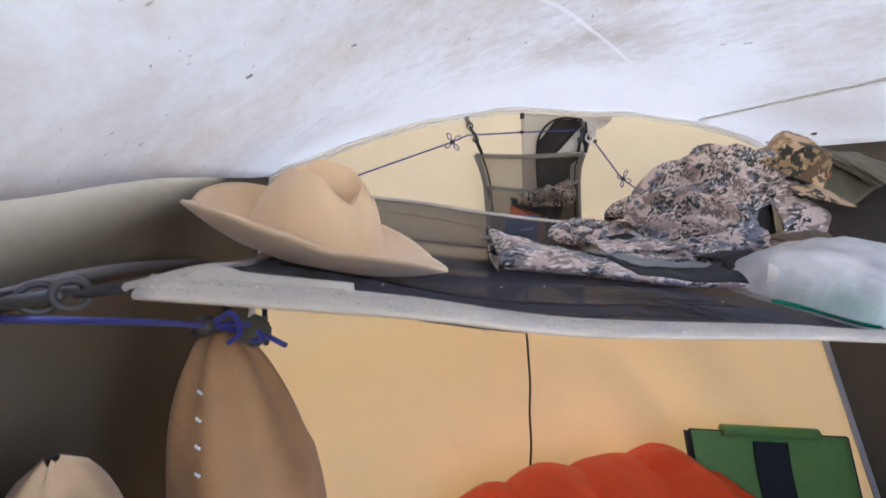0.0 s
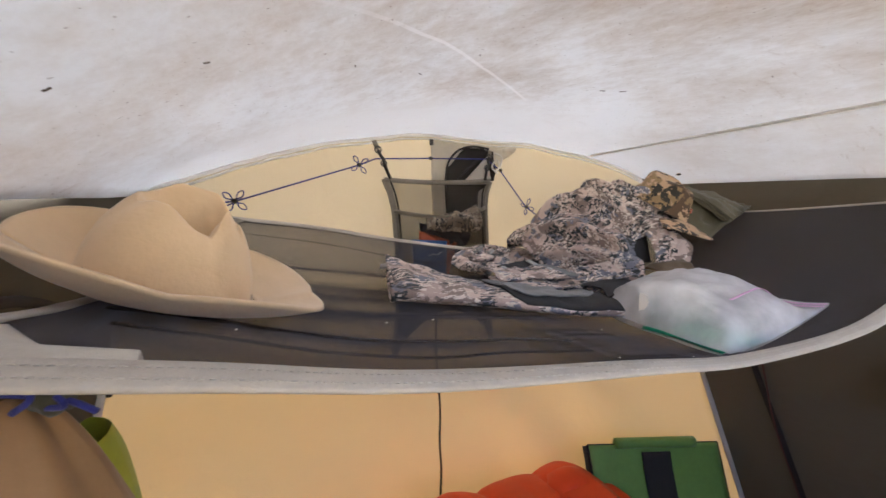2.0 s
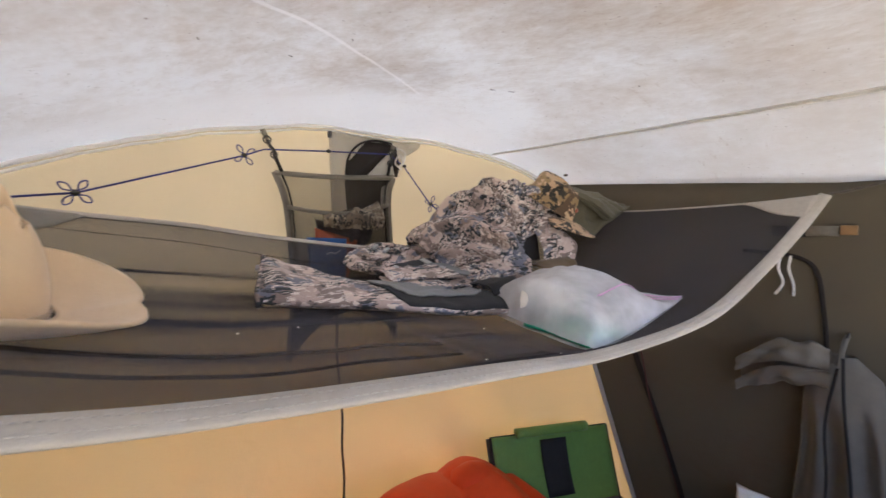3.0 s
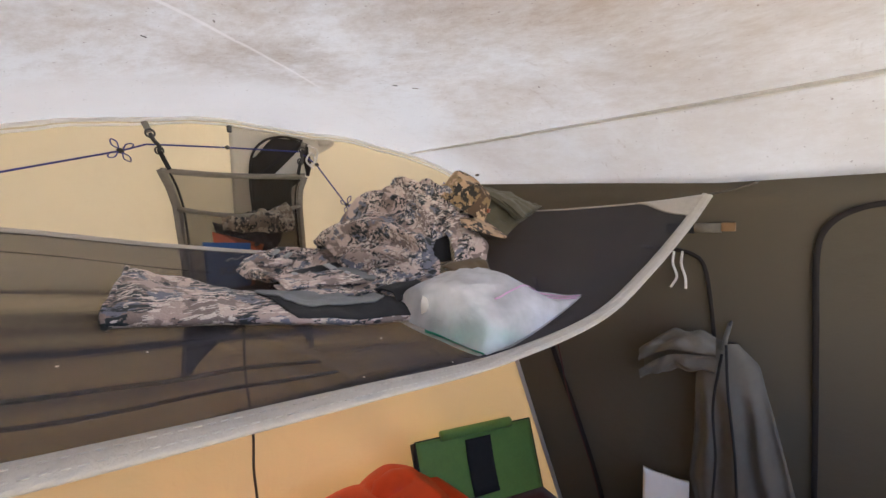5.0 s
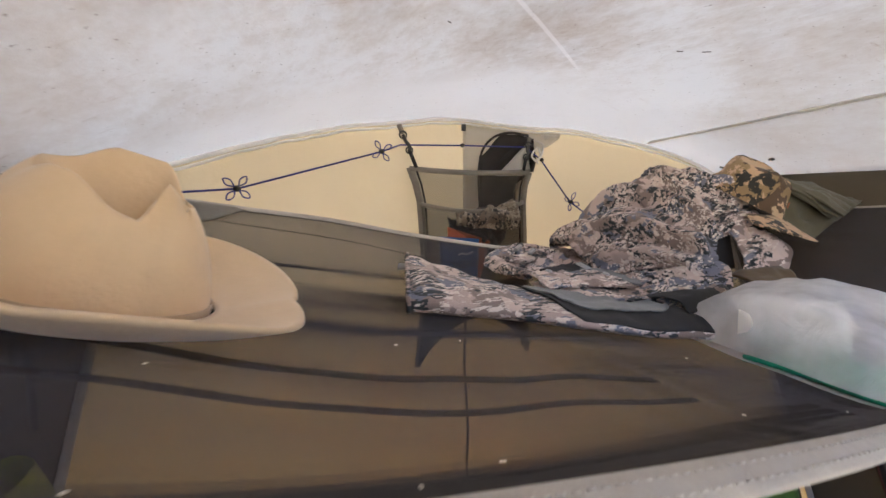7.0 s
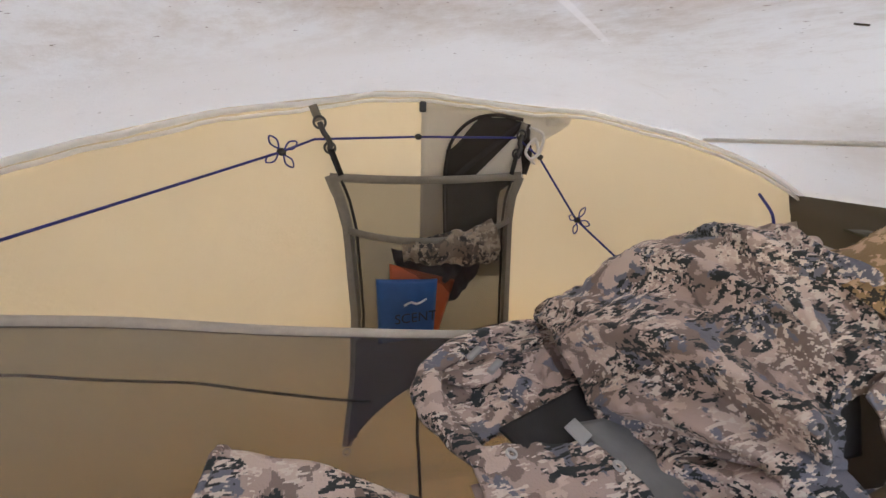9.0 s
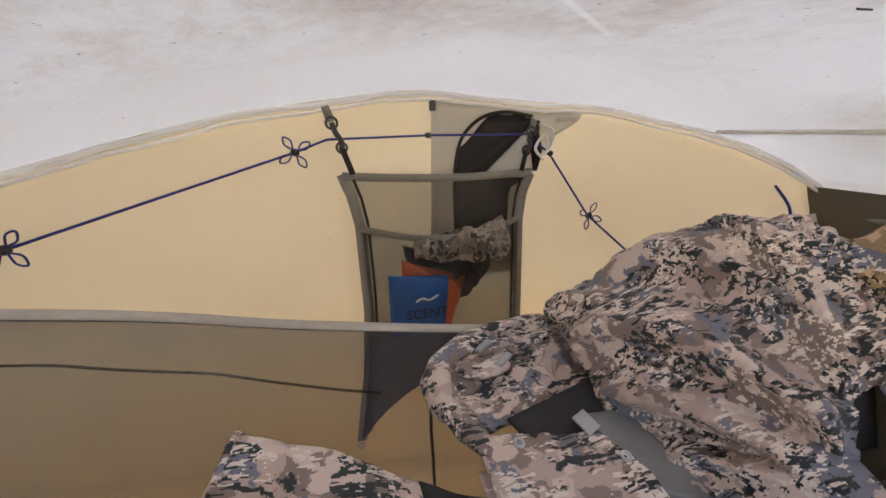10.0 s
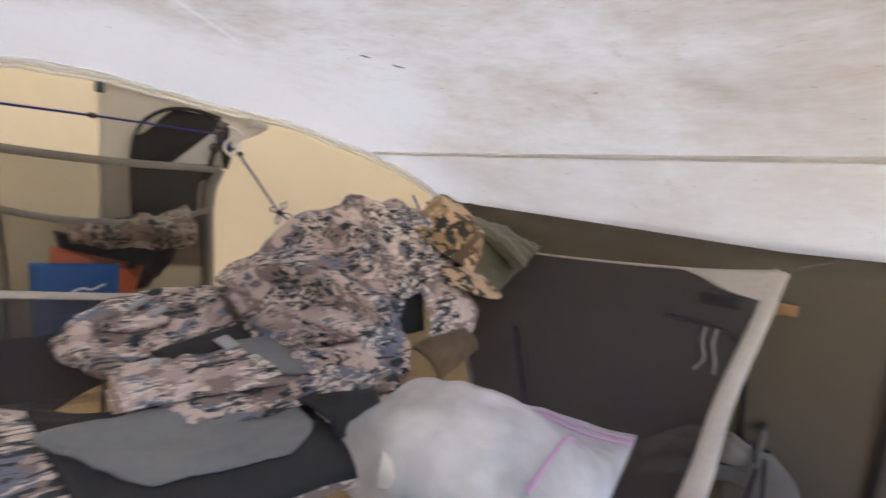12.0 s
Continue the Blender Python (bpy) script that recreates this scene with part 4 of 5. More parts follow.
def flap_at(a, b, c, d, seed, sag=0.02, fold=0.02, crest=0.0):
    """A loose flap of cloth between four corners (a, b along the top, d, c along the hem)."""
    a, b, c, d = [Vector(p) for p in (a, b, c, d)]

    def f(u, v):
        p = a.lerp(b, u).lerp(d.lerp(c, u), v)
        w = fold * folds(p.x, p.y + p.z, seed) * (0.45 + 0.55 * step(0, 0.2, u))
        p = p + Vector((0, 0, crest * math.sin(math.pi * u) ** 0.7 * (1 - v) ** 0.8)) + Vector((0.3 * w, -0.5 * w, 0.8 * w)) + Vector((0, -sag, sag)) * math.sin(math.pi * v)
        p.z = max(p.z, loft_z(p.x, p.y) + 0.006)
        return p
    return f


def flap_sheet(a, b, c, d, seed, sag=0.02, fold=0.02, nu=24, nv=18, thick=0.004, crest=0.0):
    return sheet(flap_at(a, b, c, d, seed, sag, fold, crest), nu, nv, thick)


jacket = thing("camo_jacket", (0.85, 0.75, 1.25), "crumpled slate and taupe camouflage jacket heaped on the mesh loft", "jacket")
# the hood and back, heaped up, then the overlapping back fold
cloth_part("front_panel", [
    [(0.85, 1.075, 1.29), (0.98, 1.06, 1.34), (1.12, 1.00, 1.38), (1.20, 0.90, 1.39)],
    [(0.828, 1.045, 1.332), (0.97, 0.975, 1.440), (1.06, 0.905, 1.470), (1.14, 0.82, 1.445)],
    [(0.800, 0.945, 1.315), (0.905, 0.865, 1.385), (0.985, 0.80, 1.390), (1.02, 0.75, 1.365)],
    [(0.793, 0.880, 1.285), (0.870, 0.800, 1.325), (0.935, 0.735, 1.335), (0.965, 0.705, 1.325)],
    [(0.797, 0.838, 1.252), (0.850, 0.765, 1.276), (0.905, 0.705, 1.294), (0.935, 0.680, 1.300)],
    [(0.815, 0.850, 1.240), (0.865, 0.785, 1.255), (0.915, 0.725, 1.272), (0.945, 0.700, 1.280)]],
    CAMO, jacket, 8.1, 76, 70, swell=0.015, slack=0.10, deep=0.008, grain=(6, 13), turn=0.9, ridges=((-0.05, 0.40, 0.90, 0.78, 0.17, 0.042), (0.12, 0.24, 1.05, 0.56, 0.15, 0.034), (-0.05, 0.64, 1.0, 0.92, 0.12, 0.034)))
cloth_part("back_panel", [
    [(0.985, 1.00, 1.425), (1.07, 0.96, 1.462), (1.18, 0.88, 1.46)],
    [(0.965, 0.955, 1.455), (1.05, 0.91, 1.490), (1.145, 0.845, 1.482)],
    [(0.945, 0.870, 1.415), (1.03, 0.82, 1.455), (1.125, 0.775, 1.440)],
    [(0.925, 0.785, 1.350), (1.02, 0.757, 1.395), (1.110, 0.735, 1.410)],
    [(0.945, 0.785, 1.335), (1.03, 0.765, 1.378), (1.115, 0.745, 1.395)]],
    CAMO, jacket, 19.2, 60, 54, swell=0.009, slack=0.10, grain=(6, 13), turn=0.75, ridges=((0.0, 0.38, 1.0, 0.64, 0.20, 0.026), (0.28, 0.22, 0.46, 1.0, 0.17, 0.020), (0.70, 0.22, 0.80, 1.0, 0.15, 0.018)))
# turned side of the hood, below the shoulder
cloth_part("side_fold", [
    [(0.815, 1.040, 1.315), (0.79, 0.95, 1.295), (0.790, 0.86, 1.262)],
    [(0.800, 1.045, 1.295), (0.772, 0.95, 1.275), (0.783, 0.845, 1.248)],
    [(0.830, 1.050, 1.275), (0.80, 0.95, 1.262), (0.805, 0.845, 1.240)]],
    CAMO, jacket, 3.7, 16, 40, swell=0.008, grain=(12, 12))
cloth_part("back_fold", [
    [(0.955, 0.765, 1.332), (1.03, 0.745, 1.378), (1.095, 0.728, 1.400)],
    [(0.950, 0.745, 1.326), (1.035, 0.722, 1.376), (1.105, 0.712, 1.394)],
    [(0.965, 0.722, 1.322), (1.035, 0.708, 1.352), (1.100, 0.700, 1.372)]],
    CAMO, jacket, 9.9, 44, 20, swell=0.006, slack=0.05, grain=(16, 10))
cloth_part("hood", [
    [(1.000, 0.705, 1.348), (1.045, 0.708, 1.366), (1.095, 0.690, 1.345)],
    [(1.008, 0.690, 1.328), (1.055, 0.685, 1.340), (1.108, 0.652, 1.315)],
    [(1.000, 0.672, 1.282), (1.050, 0.660, 1.285), (1.100, 0.645, 1.290)],
    [(0.965, 0.675, 1.262), (1.030, 0.655, 1.258), (1.090, 0.650, 1.262)]],
    CAMO, jacket, 11.7, 34, 34, swell=0.010, grain=(14, 9))
# black sheets behind the gaps give the openings their dark depth
part("backing", flap_sheet((0.945, 0.722, 1.345), (1.03, 0.722, 1.352), (1.02, 0.700, 1.275), (0.945, 0.705, 1.275), 3.3, 0.0, 0.003), BLACK, jacket, "black backing sheet that darkens the open front")
part("backing", flap_sheet((1.085, 0.738, 1.402), (1.15, 0.735, 1.392), (1.12, 0.690, 1.335), (1.06, 0.700, 1.350), 4.3, 0.0, 0.003), BLACK, jacket, "black backing sheet that darkens the open front")
cloth_part("hem_panel", [
    [(0.815, 0.835, 1.252), (0.875, 0.765, 1.270), (0.945, 0.690, 1.292)],
    [(0.805, 0.775, 1.248), (0.865, 0.710, 1.272), (0.935, 0.660, 1.282)],
    [(0.818, 0.725, 1.240), (0.862, 0.675, 1.248), (0.912, 0.632, 1.254)],
    [(0.835, 0.735, 1.228), (0.875, 0.690, 1.236), (0.920, 0.650, 1.244)]],
    CAMO, jacket, 12.3, 48, 34, ridges=((0.0, 0.35, 1.0, 0.45, 0.18, 0.016), (0.0, 0.75, 1.0, 0.7, 0.18, 0.014)), swell=0.012, grain=(8, 18), turn=0.9)
cloth_part("hem_panel", [
    [(0.790, 0.755, 1.240), (0.840, 0.705, 1.248), (0.900, 0.655, 1.250)],
    [(0.775, 0.690, 1.236), (0.820, 0.650, 1.250), (0.878, 0.622, 1.248)],
    [(0.765, 0.625, 1.228), (0.805, 0.600, 1.232), (0.850, 0.596, 1.232)]],
    CAMO, jacket, 22.3, 44, 34, ridges=((0.0, 0.3, 1.0, 0.4, 0.16, 0.014), (0.0, 0.65, 1.0, 0.7, 0.16, 0.014)), swell=0.012, grain=(9, 20), turn=0.9)
# the lower body with its rolled edge
cloth_part("body_panel", [
    [(0.605, 1.000, 1.280), (0.71, 1.045, 1.290), (0.83, 1.075, 1.288), (0.88, 1.07, 1.288)],
    [(0.590, 0.930, 1.270), (0.69, 0.950, 1.264), (0.80, 0.960, 1.274), (0.86, 0.96, 1.280)],
    [(0.600, 0.850, 1.262), (0.69, 0.872, 1.252), (0.79, 0.870, 1.252), (0.84, 0.87, 1.255)]],
    CAMO, jacket, 2.2, 56, 40, slack=0.10, swell=0.012, grain=(9, 15), turn=0.4, ridges=((0.15, 0.35, 0.95, 0.45, 0.15, 0.016), (0.3, 0.1, 0.5, 0.95, 0.16, 0.012)))


def rolled(points, wide, high, seed, twist=1.0):
    """A soft roll of cloth along a path, dented along its length."""
    path = smooth_path(points, 10)

    def f(u, v):
        c, a = along(path, u), 2 * math.pi * v
        d = (along(path, min(1, u + 0.03)) - along(path, max(0, u - 0.03))).normalized()
        side = d.cross(Vector((0, 0, 1))).normalized()
        taper = math.sin(math.pi * min(1, max(0, 0.08 + 0.84 * u))) ** 0.4
        dent = 1 + 0.34 * noise.noise(Vector((u * 6, math.cos(a) * 1.3 + seed, math.sin(a) * 1.3))) + 0.16 * math.sin(a * 3 + u * 7 * twist)
        return c + side * wide * taper * dent * math.cos(a) + Vector((0, 0, high * taper * dent * math.sin(a)))
    return sheet(f, 50, 26)


part("rolled_edge", rolled([(0.612, 0.835, 1.270), (0.598, 0.90, 1.276), (0.600, 0.965, 1.284), (0.622, 1.005, 1.292)], 0.020, 0.013, 1.1), CAMO, jacket)
part("rolled_edge", rolled([(0.605, 0.985, 1.292), (0.66, 1.015, 1.302), (0.73, 1.040, 1.306), (0.83, 1.066, 1.300)], 0.018, 0.015, 4.1), CAMO, jacket)
part("collar", rolled([(0.625, 0.960, 1.292), (0.67, 0.955, 1.290), (0.73, 0.985, 1.296), (0.81, 1.020, 1.300)], 0.014, 0.012, 7.4), CAMO, jacket)
for path, wide, high in (([(0.800, 0.842, 1.256), (0.850, 0.764, 1.280), (0.905, 0.703, 1.298), (0.938, 0.678, 1.304)], 0.011, 0.009), ([(0.928, 0.778, 1.346), (1.020, 0.750, 1.392), (1.112, 0.732, 1.410)], 0.010, 0.009), ([(0.816, 1.035, 1.330), (0.825, 0.945, 1.338), (0.868, 0.862, 1.356), (0.935, 0.790, 1.356)], 0.016, 0.014)):
    part("turned_hem", rolled(path, wide, high, 5.5 + wide * 100, 0.6), CAMO, jacket)
part("underarm_panel", flap_sheet((0.655, 0.865, 1.272), (0.80, 0.905, 1.276), (0.80, 0.830, 1.258), (0.665, 0.815, 1.266), 31.0, 0.002, 0.004, 24, 14), LINING, jacket, "black softshell panel")
part("underarm_panel", flap_sheet((0.745, 0.845, 1.272), (0.81, 0.845, 1.266), (0.815, 0.715, 1.246), (0.760, 0.735, 1.256), 31.0, 0.002, 0.004, 18, 18), GREYPATCH, jacket, "grey softshell patch")
cloth_part("front_facing", [
    [(0.598, 0.815, 1.252), (0.690, 0.800, 1.252), (0.785, 0.775, 1.250)],
    [(0.596, 0.755, 1.246), (0.690, 0.735, 1.246), (0.785, 0.715, 1.244)],
    [(0.600, 0.705, 1.236), (0.690, 0.690, 1.236), (0.780, 0.675, 1.234)]],
    CAMO, jacket, 13.1, 34, 24, swell=0.005, slack=0.04)
cloth_part("placket", [
    [(0.605, 0.850, 1.270), (0.675, 0.832, 1.270), (0.745, 0.812, 1.270)],
    [(0.602, 0.815, 1.268), (0.675, 0.798, 1.268), (0.765, 0.760, 1.260)],
    [(0.600, 0.760, 1.252), (0.675, 0.738, 1.252), (0.762, 0.712, 1.248)]],
    CAMO, jacket, 6.1, 40, 22, swell=0.005, slack=0.04)
part("cuff_tail", flap_sheet((0.76, 0.69, 1.235), (0.83, 0.64, 1.25), (0.79, 0.575, 1.222), (0.755, 0.60, 1.222), 6.6, 0.012, 0.012), LINING, jacket)


# sleeve: a flattened tube from the cuff to the elbow
SLEEVE = smooth_path([(0.338, 0.782, 0), (0.44, 0.752, 0), (0.54, 0.716, 0), (0.65, 0.680, 0), (0.775, 0.645, 0)], 8)


def sleeve(u, v, grow=1.0):
    c = along(SLEEVE, u)
    d = (along(SLEEVE, min(1, u + 0.02)) - along(SLEEVE, max(0, u - 0.02))).normalized()
    side = Vector((-d.y, d.x, 0))
    a = 2 * math.pi * v
    half = lerp(0.110, 0.100, u)
    high = lerp(0.022, 0.016, step(0, 0.5, u)) * (1 + 0.3 * noise.noise(Vector((u * 7, math.cos(a), 3))))
    s, h = math.cos(a), math.sin(a)
    p = c + side * half * math.copysign(abs(s) ** 0.8, s)
    top = loft_z(p.x, p.y) + 0.004
    w = 0.008 * folds(p.x * 2, p.y * 2, 1.3) * max(0, h)
    return Vector((p.x, p.y, top + max(0.0, high * (1 + h) * grow + w)))


part("sleeve", sheet(lambda u, v: sleeve(u, v), 44, 32, 0.0), CAMO, jacket)


def on_sleeve(u, s, out):
    """A point on the sleeve's upper face; s from -1 to 1 across."""
    v = math.acos(max(-1, min(1, math.copysign(abs(s) ** 1.25, s)))) / (2 * math.pi)
    return sleeve(u, v) + Vector((0, 0, out))


def slanted(low, high, left, right, out, rows=20):
    """A patch on the sleeve between s = low and high, its ends cut to the curves left(b) and right(b)."""
    return sheet(lambda a, b: on_sleeve(lerp(left(b), right(b), a), lerp(low, high, b), out), 30, rows, 0.002)


part("elbow_border", slanted(-0.985, 0.97, lambda b: lerp(0.60, 0.40, b ** 0.8), lambda b: 1.0, 0.003), LINING, jacket, "black softshell panel")
part("elbow_patch", slanted(-0.62, 0.74, lambda b: 0.46 + 0.20 * max(0.0, (0.55 - b) / 0.55) ** 1.3 + 0.26 * max(0.0, (b - 0.55) / 0.45) ** 1.4, lambda b: 0.96 - 0.10 * abs(2 * b - 0.9) ** 2.5, 0.0065), GREYPATCH, jacket, "grey softshell elbow patch")
part("cuff", tube([sleeve(0.0, i / 32) + Vector((0, 0, 0.001)) for i in range(32)], 0.004, 6, None, None, True), CAMO, jacket)
part("tag", block(Vector((0.362, 0.878, loft_z(0.362, 0.878) + 0.022)), (0.026, 0.016, 0.006), 0.002, None, pose(0, 0, 0, 30, 0, -20)), TAG, jacket)
part("tag", block(Vector((0.735, 0.822, 1.284)), (0.024, 0.026, 0.003), 0.001, None, pose(0, 0, 0, 25, 0, 25)), TAG, jacket)
for x, y, z in ((0.672, 0.975, 1.316), (0.690, 0.945, 1.308)):
    part("tag", block(Vector((x, y, z)), (0.026, 0.010, 0.008), 0.003, None, pose(0, 0, 0, 10, -20, 25)), TAG, jacket)
for x, y, z in ((0.648, 0.822, 1.278), (0.752, 0.775, 1.272)):
    part("eyelet", ring((x, y, z), 0.005, 0.002, (0.1, -0.3, 1)), METAL, jacket)

# ---- camouflage cap on top of the heap ----
CAP = Matrix.Translation((1.118, 0.752, 1.424)) @ pose(0, 0, 0, 0, 0, -62) @ pose(0, 0, 0, 0, 32, 0)
cap = thing("peaked_hat", CAP.translation, "green and tan camouflage peaked hat lying on a jacket", "peaked hat")


def cap_crown(u, v):
    a, t = 2 * math.pi * u, math.pi / 2 * v
    r = 0.080 * math.cos(t) ** 0.8
    p = Vector((r * math.cos(a), 0.80 * r * math.sin(a), 0.088 * math.sin(t)))
    p *= 1 + 0.22 * noise.noise(p * 20 + Vector((2, 0, 0)))
    return CAP @ p


part("crown", sheet(cap_crown, 40, 14, 0.0), CAPCAMO, cap)
for k in range(3):
    part("seam", tube([Vector(cap_crown(k / 6 + (0.5 if s < 0 else 0), abs(s))) for s in [i / 12 - 1 for i in range(25)]], 0.0012, 5), CAPCAMO, cap)


def cap_brim(u, v):
    a = lerp(-1.15, 1.15, u)
    r = 0.078 + 0.084 * v * math.cos(a * 0.62)
    return CAP @ Vector((r * math.cos(a), 0.9 * r * math.sin(a), -0.022 * (a / 1.15) ** 2 - 0.01 * v))


part("brim", sheet(cap_brim, 24, 10, 0.003), CAPCAMO, cap)
part("button", ball(CAP @ Vector((0, 0, 0.099)), 0.006, (1, 1, 0.6)), CAPCAMO, cap)
part("front_mark", strip([CAP @ Vector((0.080, y, 0.030)) for y in (-0.02, 0.0, 0.02)], 0.012, 0.002, CAP.to_3x3() @ Vector((1, 0, 0.3))), cloth("orange_stitching", (0.5, 0.14, 0.06), None, 200), cap, "orange embroidered mark")

# ---- olive shirt under the cap ----
shirt = thing("olive_shirt", (1.27, 0.75, 1.40), "folded olive green shirt on the mesh loft", "shirt")
part("shirt_body", flap_sheet((1.12, 0.80, 1.485), (1.33, 0.78, 1.462), (1.425, 0.68, 1.405), (1.20, 0.66, 1.325), 5.5, 0.004, 0.030, 30, 20), SHIRT, shirt)
for k in range(3):
    part("shirt_fold", flap_sheet((1.14 + 0.03 * k, 0.82 - 0.02 * k, 1.50 - 0.012 * k), (1.27 + 0.03 * k, 0.79 - 0.02 * k, 1.468 - 0.014 * k), (1.40 - 0.03 * k, 0.67, 1.402 - 0.006 * k), (1.25, 0.65 - 0.01 * k, 1.375), 15.5 + k, 0.01, 0.016, 24, 14), SHIRT, shirt)
scarf = thing("brown_cloth", (1.04, 0.62, 1.26), "folded brown cloth sticking out under the jacket", "cloth")
part("cloth", flap_sheet((0.95, 0.665, 1.265), (1.075, 0.675, 1.275), (1.06, 0.615, 1.25), (0.94, 0.60, 1.235), 25.5, 0.01, 0.012), BROWNCLOTH, scarf)

# ---- zip bag with a toilet roll ----
BAG = [Vector((0.752, 0.612, 1.225)), Vector((0.716, 0.340, 1.200)), Vector((1.025, 0.338, 1.232)), Vector((0.968, 0.632, 1.262))]
bag = thing("zip_bag", (0.85, 0.48, 1.23), "clear plastic zip bag holding a toilet roll and a green packet", "plastic bag")


def bag_top(u, v):
    """u from the packed end to the zip, v from the near side to the far side."""
    p = BAG[1].lerp(BAG[2], u).lerp(BAG[0].lerp(BAG[3], u), v)
    full = math.sin(math.pi * min(1, max(0, v))) ** 0.36 * (1 - step(0.50, 0.96, u)) * step(-0.02, 0.10, u)
    p.z = loft_z(p.x, p.y) + 0.008 + 0.084 * full + 0.006 * math.sin(math.pi * v) * (1 - abs(2 * u - 1))
    crumple = 0.010 * (1 - abs(noise.noise(Vector((u * 5, v * 5, 4)))) * 2) * math.sin(math.pi * v)
    return p + Vector((0, 0, crumple * 0.7 * step(0.02, 0.2, u)))


def bag_bottom(u, v):
    p = bag_top(u, v)
    p.z = loft_z(p.x, p.y) + 0.004
    return p


bm = sheet(bag_top, 40, 32)
sheet(bag_bottom, 20, 16, 0, bm)
part("bag_film", bm, FILM, bag)
for u in (0.965, 0.93):
    part("zip_strip", strip([bag_top(u, v / 20) + Vector((0, 0, 0.002)) for v in range(21)], 0.004, 0.002, (0, 0, 1)), PINK, bag, "pink zip strip")
part("label_strip", strip([bag_top(lerp(0.25, 0.70, i / 12), 0.16) + Vector((0, -0.001, 0.002)) for i in range(13)], 0.004, 0.001, (0, -0.3, 1)), PINK, bag)

roll_c = Vector((0.818, 0.492, 0))
roll_c.z = loft_z(0.818, 0.492) + 0.043
roll_m = Matrix.Translation(roll_c) @ pose(0, 0, 0, 0, 0, -60) @ pose(0, 0, 0, 0, 90, 0)
roll = thing("toilet_roll", roll_c, "white toilet roll, squashed flat in a plastic bag", "toilet roll")


def roll_skin(u, v):
    a = 2 * math.pi * u
    z = lerp(-0.058, 0.058, v)
    r = 0.058 * (1 - 0.10 * abs(2 * v - 1) ** 8) + 0.0015 * noise.noise(Vector((math.cos(a) * 2, math.sin(a) * 2, v * 3)))
    return roll_m @ Vector((r * 0.68 * math.cos(a), r * 1.0 * math.sin(a), z))


bm = sheet(roll_skin, 48, 10)
for v in (0, 1):
    sheet(lambda u, w, v=v: roll_m @ Vector(((0.018 + 0.037 * w * 0.9) * 0.72 * math.cos(2 * math.pi * u), (0.018 + 0.037 * w * 0.9) * 1.0 * math.sin(2 * math.pi * u), (2 * v - 1) * 0.058)), 48, 3, 0, bm)
part("paper", bm, PAPER, roll)
part("core", tube([roll_m @ Vector((0, 0, -0.056)), roll_m @ Vector((0, 0, 0.056))], 0.0175, 20), cloth("cardboard", (0.35, 0.24, 0.14)), roll)
packet = thing("green_packet", (0.735, 0.45, 1.21), "green wrapped packet in a clear plastic bag", "packet")
gp = [bag_bottom(u, v) + Vector((0, 0, 0.006)) for u, v in ((0.03, 0.06), (0.36, 0.04), (0.36, 0.30), (0.03, 0.62))]
flat_pack([gp[0], gp[1], gp[2], gp[3]], 0.010, 0.012, GREENPACK, "wrapper", packet)


# ---- west wall: zipped window, sack, lower bags ----
window_2 = thing("window_2", on_west(0.4, 1.3), "zipped window outline in the olive side wall", "tent window", "", "structure")
zw = [on_west(y, z, 0.012) for y, z in ((0.16, 1.322), (0.25, 1.326), (0.33, 1.327), (0.375, 1.328), (0.48, 1.323), (0.62, 1.31), (0.74, 1.297), (0.85, 1.255), (0.88, 1.18))]
part("zipper", tube(smooth_path(zw), 0.008, 8), ZIP, window_2)

sack = thing("stuff_sack", (-0.105, 0.42, 1.25), "brown waxed cotton stuff sack tied with blue cord under the loft", "stuff sack")


def sack_skin(u, v):
    a = 2 * math.pi * u
    t = 1 - v
    r = 0.012 + 0.078 * min(1, t / 0.5) ** 0.6 - 0.02 * step(0.75, 1.0, t)
    c = Vector((-0.108 + 0.020 * t, 0.45 + 0.02 * t, 1.258 - 0.32 * t))
    fold = 1 + 0.10 * math.sin(a * 7 + 3 * t) * (1 - step(0, 0.6, t)) + 0.10 * noise.noise(Vector((math.cos(a) * 1.6, math.sin(a) * 1.6, t * 3)))
    x = c.x + 0.82 * r * math.cos(a) * fold
    x = max(x, on_west(0.45, c.z).x + 0.01)
    return x, c.y + r * math.sin(a) * fold, c.z


part("sack_body", sheet(sack_skin, 48, 30), SACK, sack)
for k in range(4):
    a0 = 0.62 + 0.012 * k
    p = Vector(sack_skin(0.70, 0.86 - 0.07 * k)) + Vector((0.0, -0.003, 0))
    part("printed_mark", block(p, (0.006, 0.001, 0.0022), 0.0003, None, pose(0, 0, 0, 0, 50, 0)), PALEINK, sack)
part("neck_cord", tube(smooth_path([on_west(0.31, 1.318, 0.006), (-0.14, 0.37, 1.292), (-0.110, 0.43, 1.268)]), 0.0028, 8), BLUECORD, sack)
for k in range(3):
    part("neck_cord", tube(smooth_path([(-0.112, 0.43, 1.268), (-0.09 + 0.012 * k, 0.425, 1.280 - 0.012 * k), (-0.082 + 0.02 * k, 0.42, 1.262 - 0.01 * k), (-0.095 + 0.02 * k, 0.425, 1.25)]), 0.0028, 8), BLUECORD, sack)
part("cord_lock", ball((-0.116, 0.432, 1.268), 0.012, (1, 1, 0.9), None, 0.1), BUCKLE, sack)
part("neck_tuft", ball((-0.072, 0.43, 1.258), 0.014, (1.2, 0.7, 1.1), None, 0.4), cloth("dark_olive_cloth", (0.06, 0.055, 0.03)), sack)

strap_bag = thing("yellow_bag", (-0.08, 0.72, 0.95), "yellow-green nylon bag with black trim hanging below the loft", "bag")


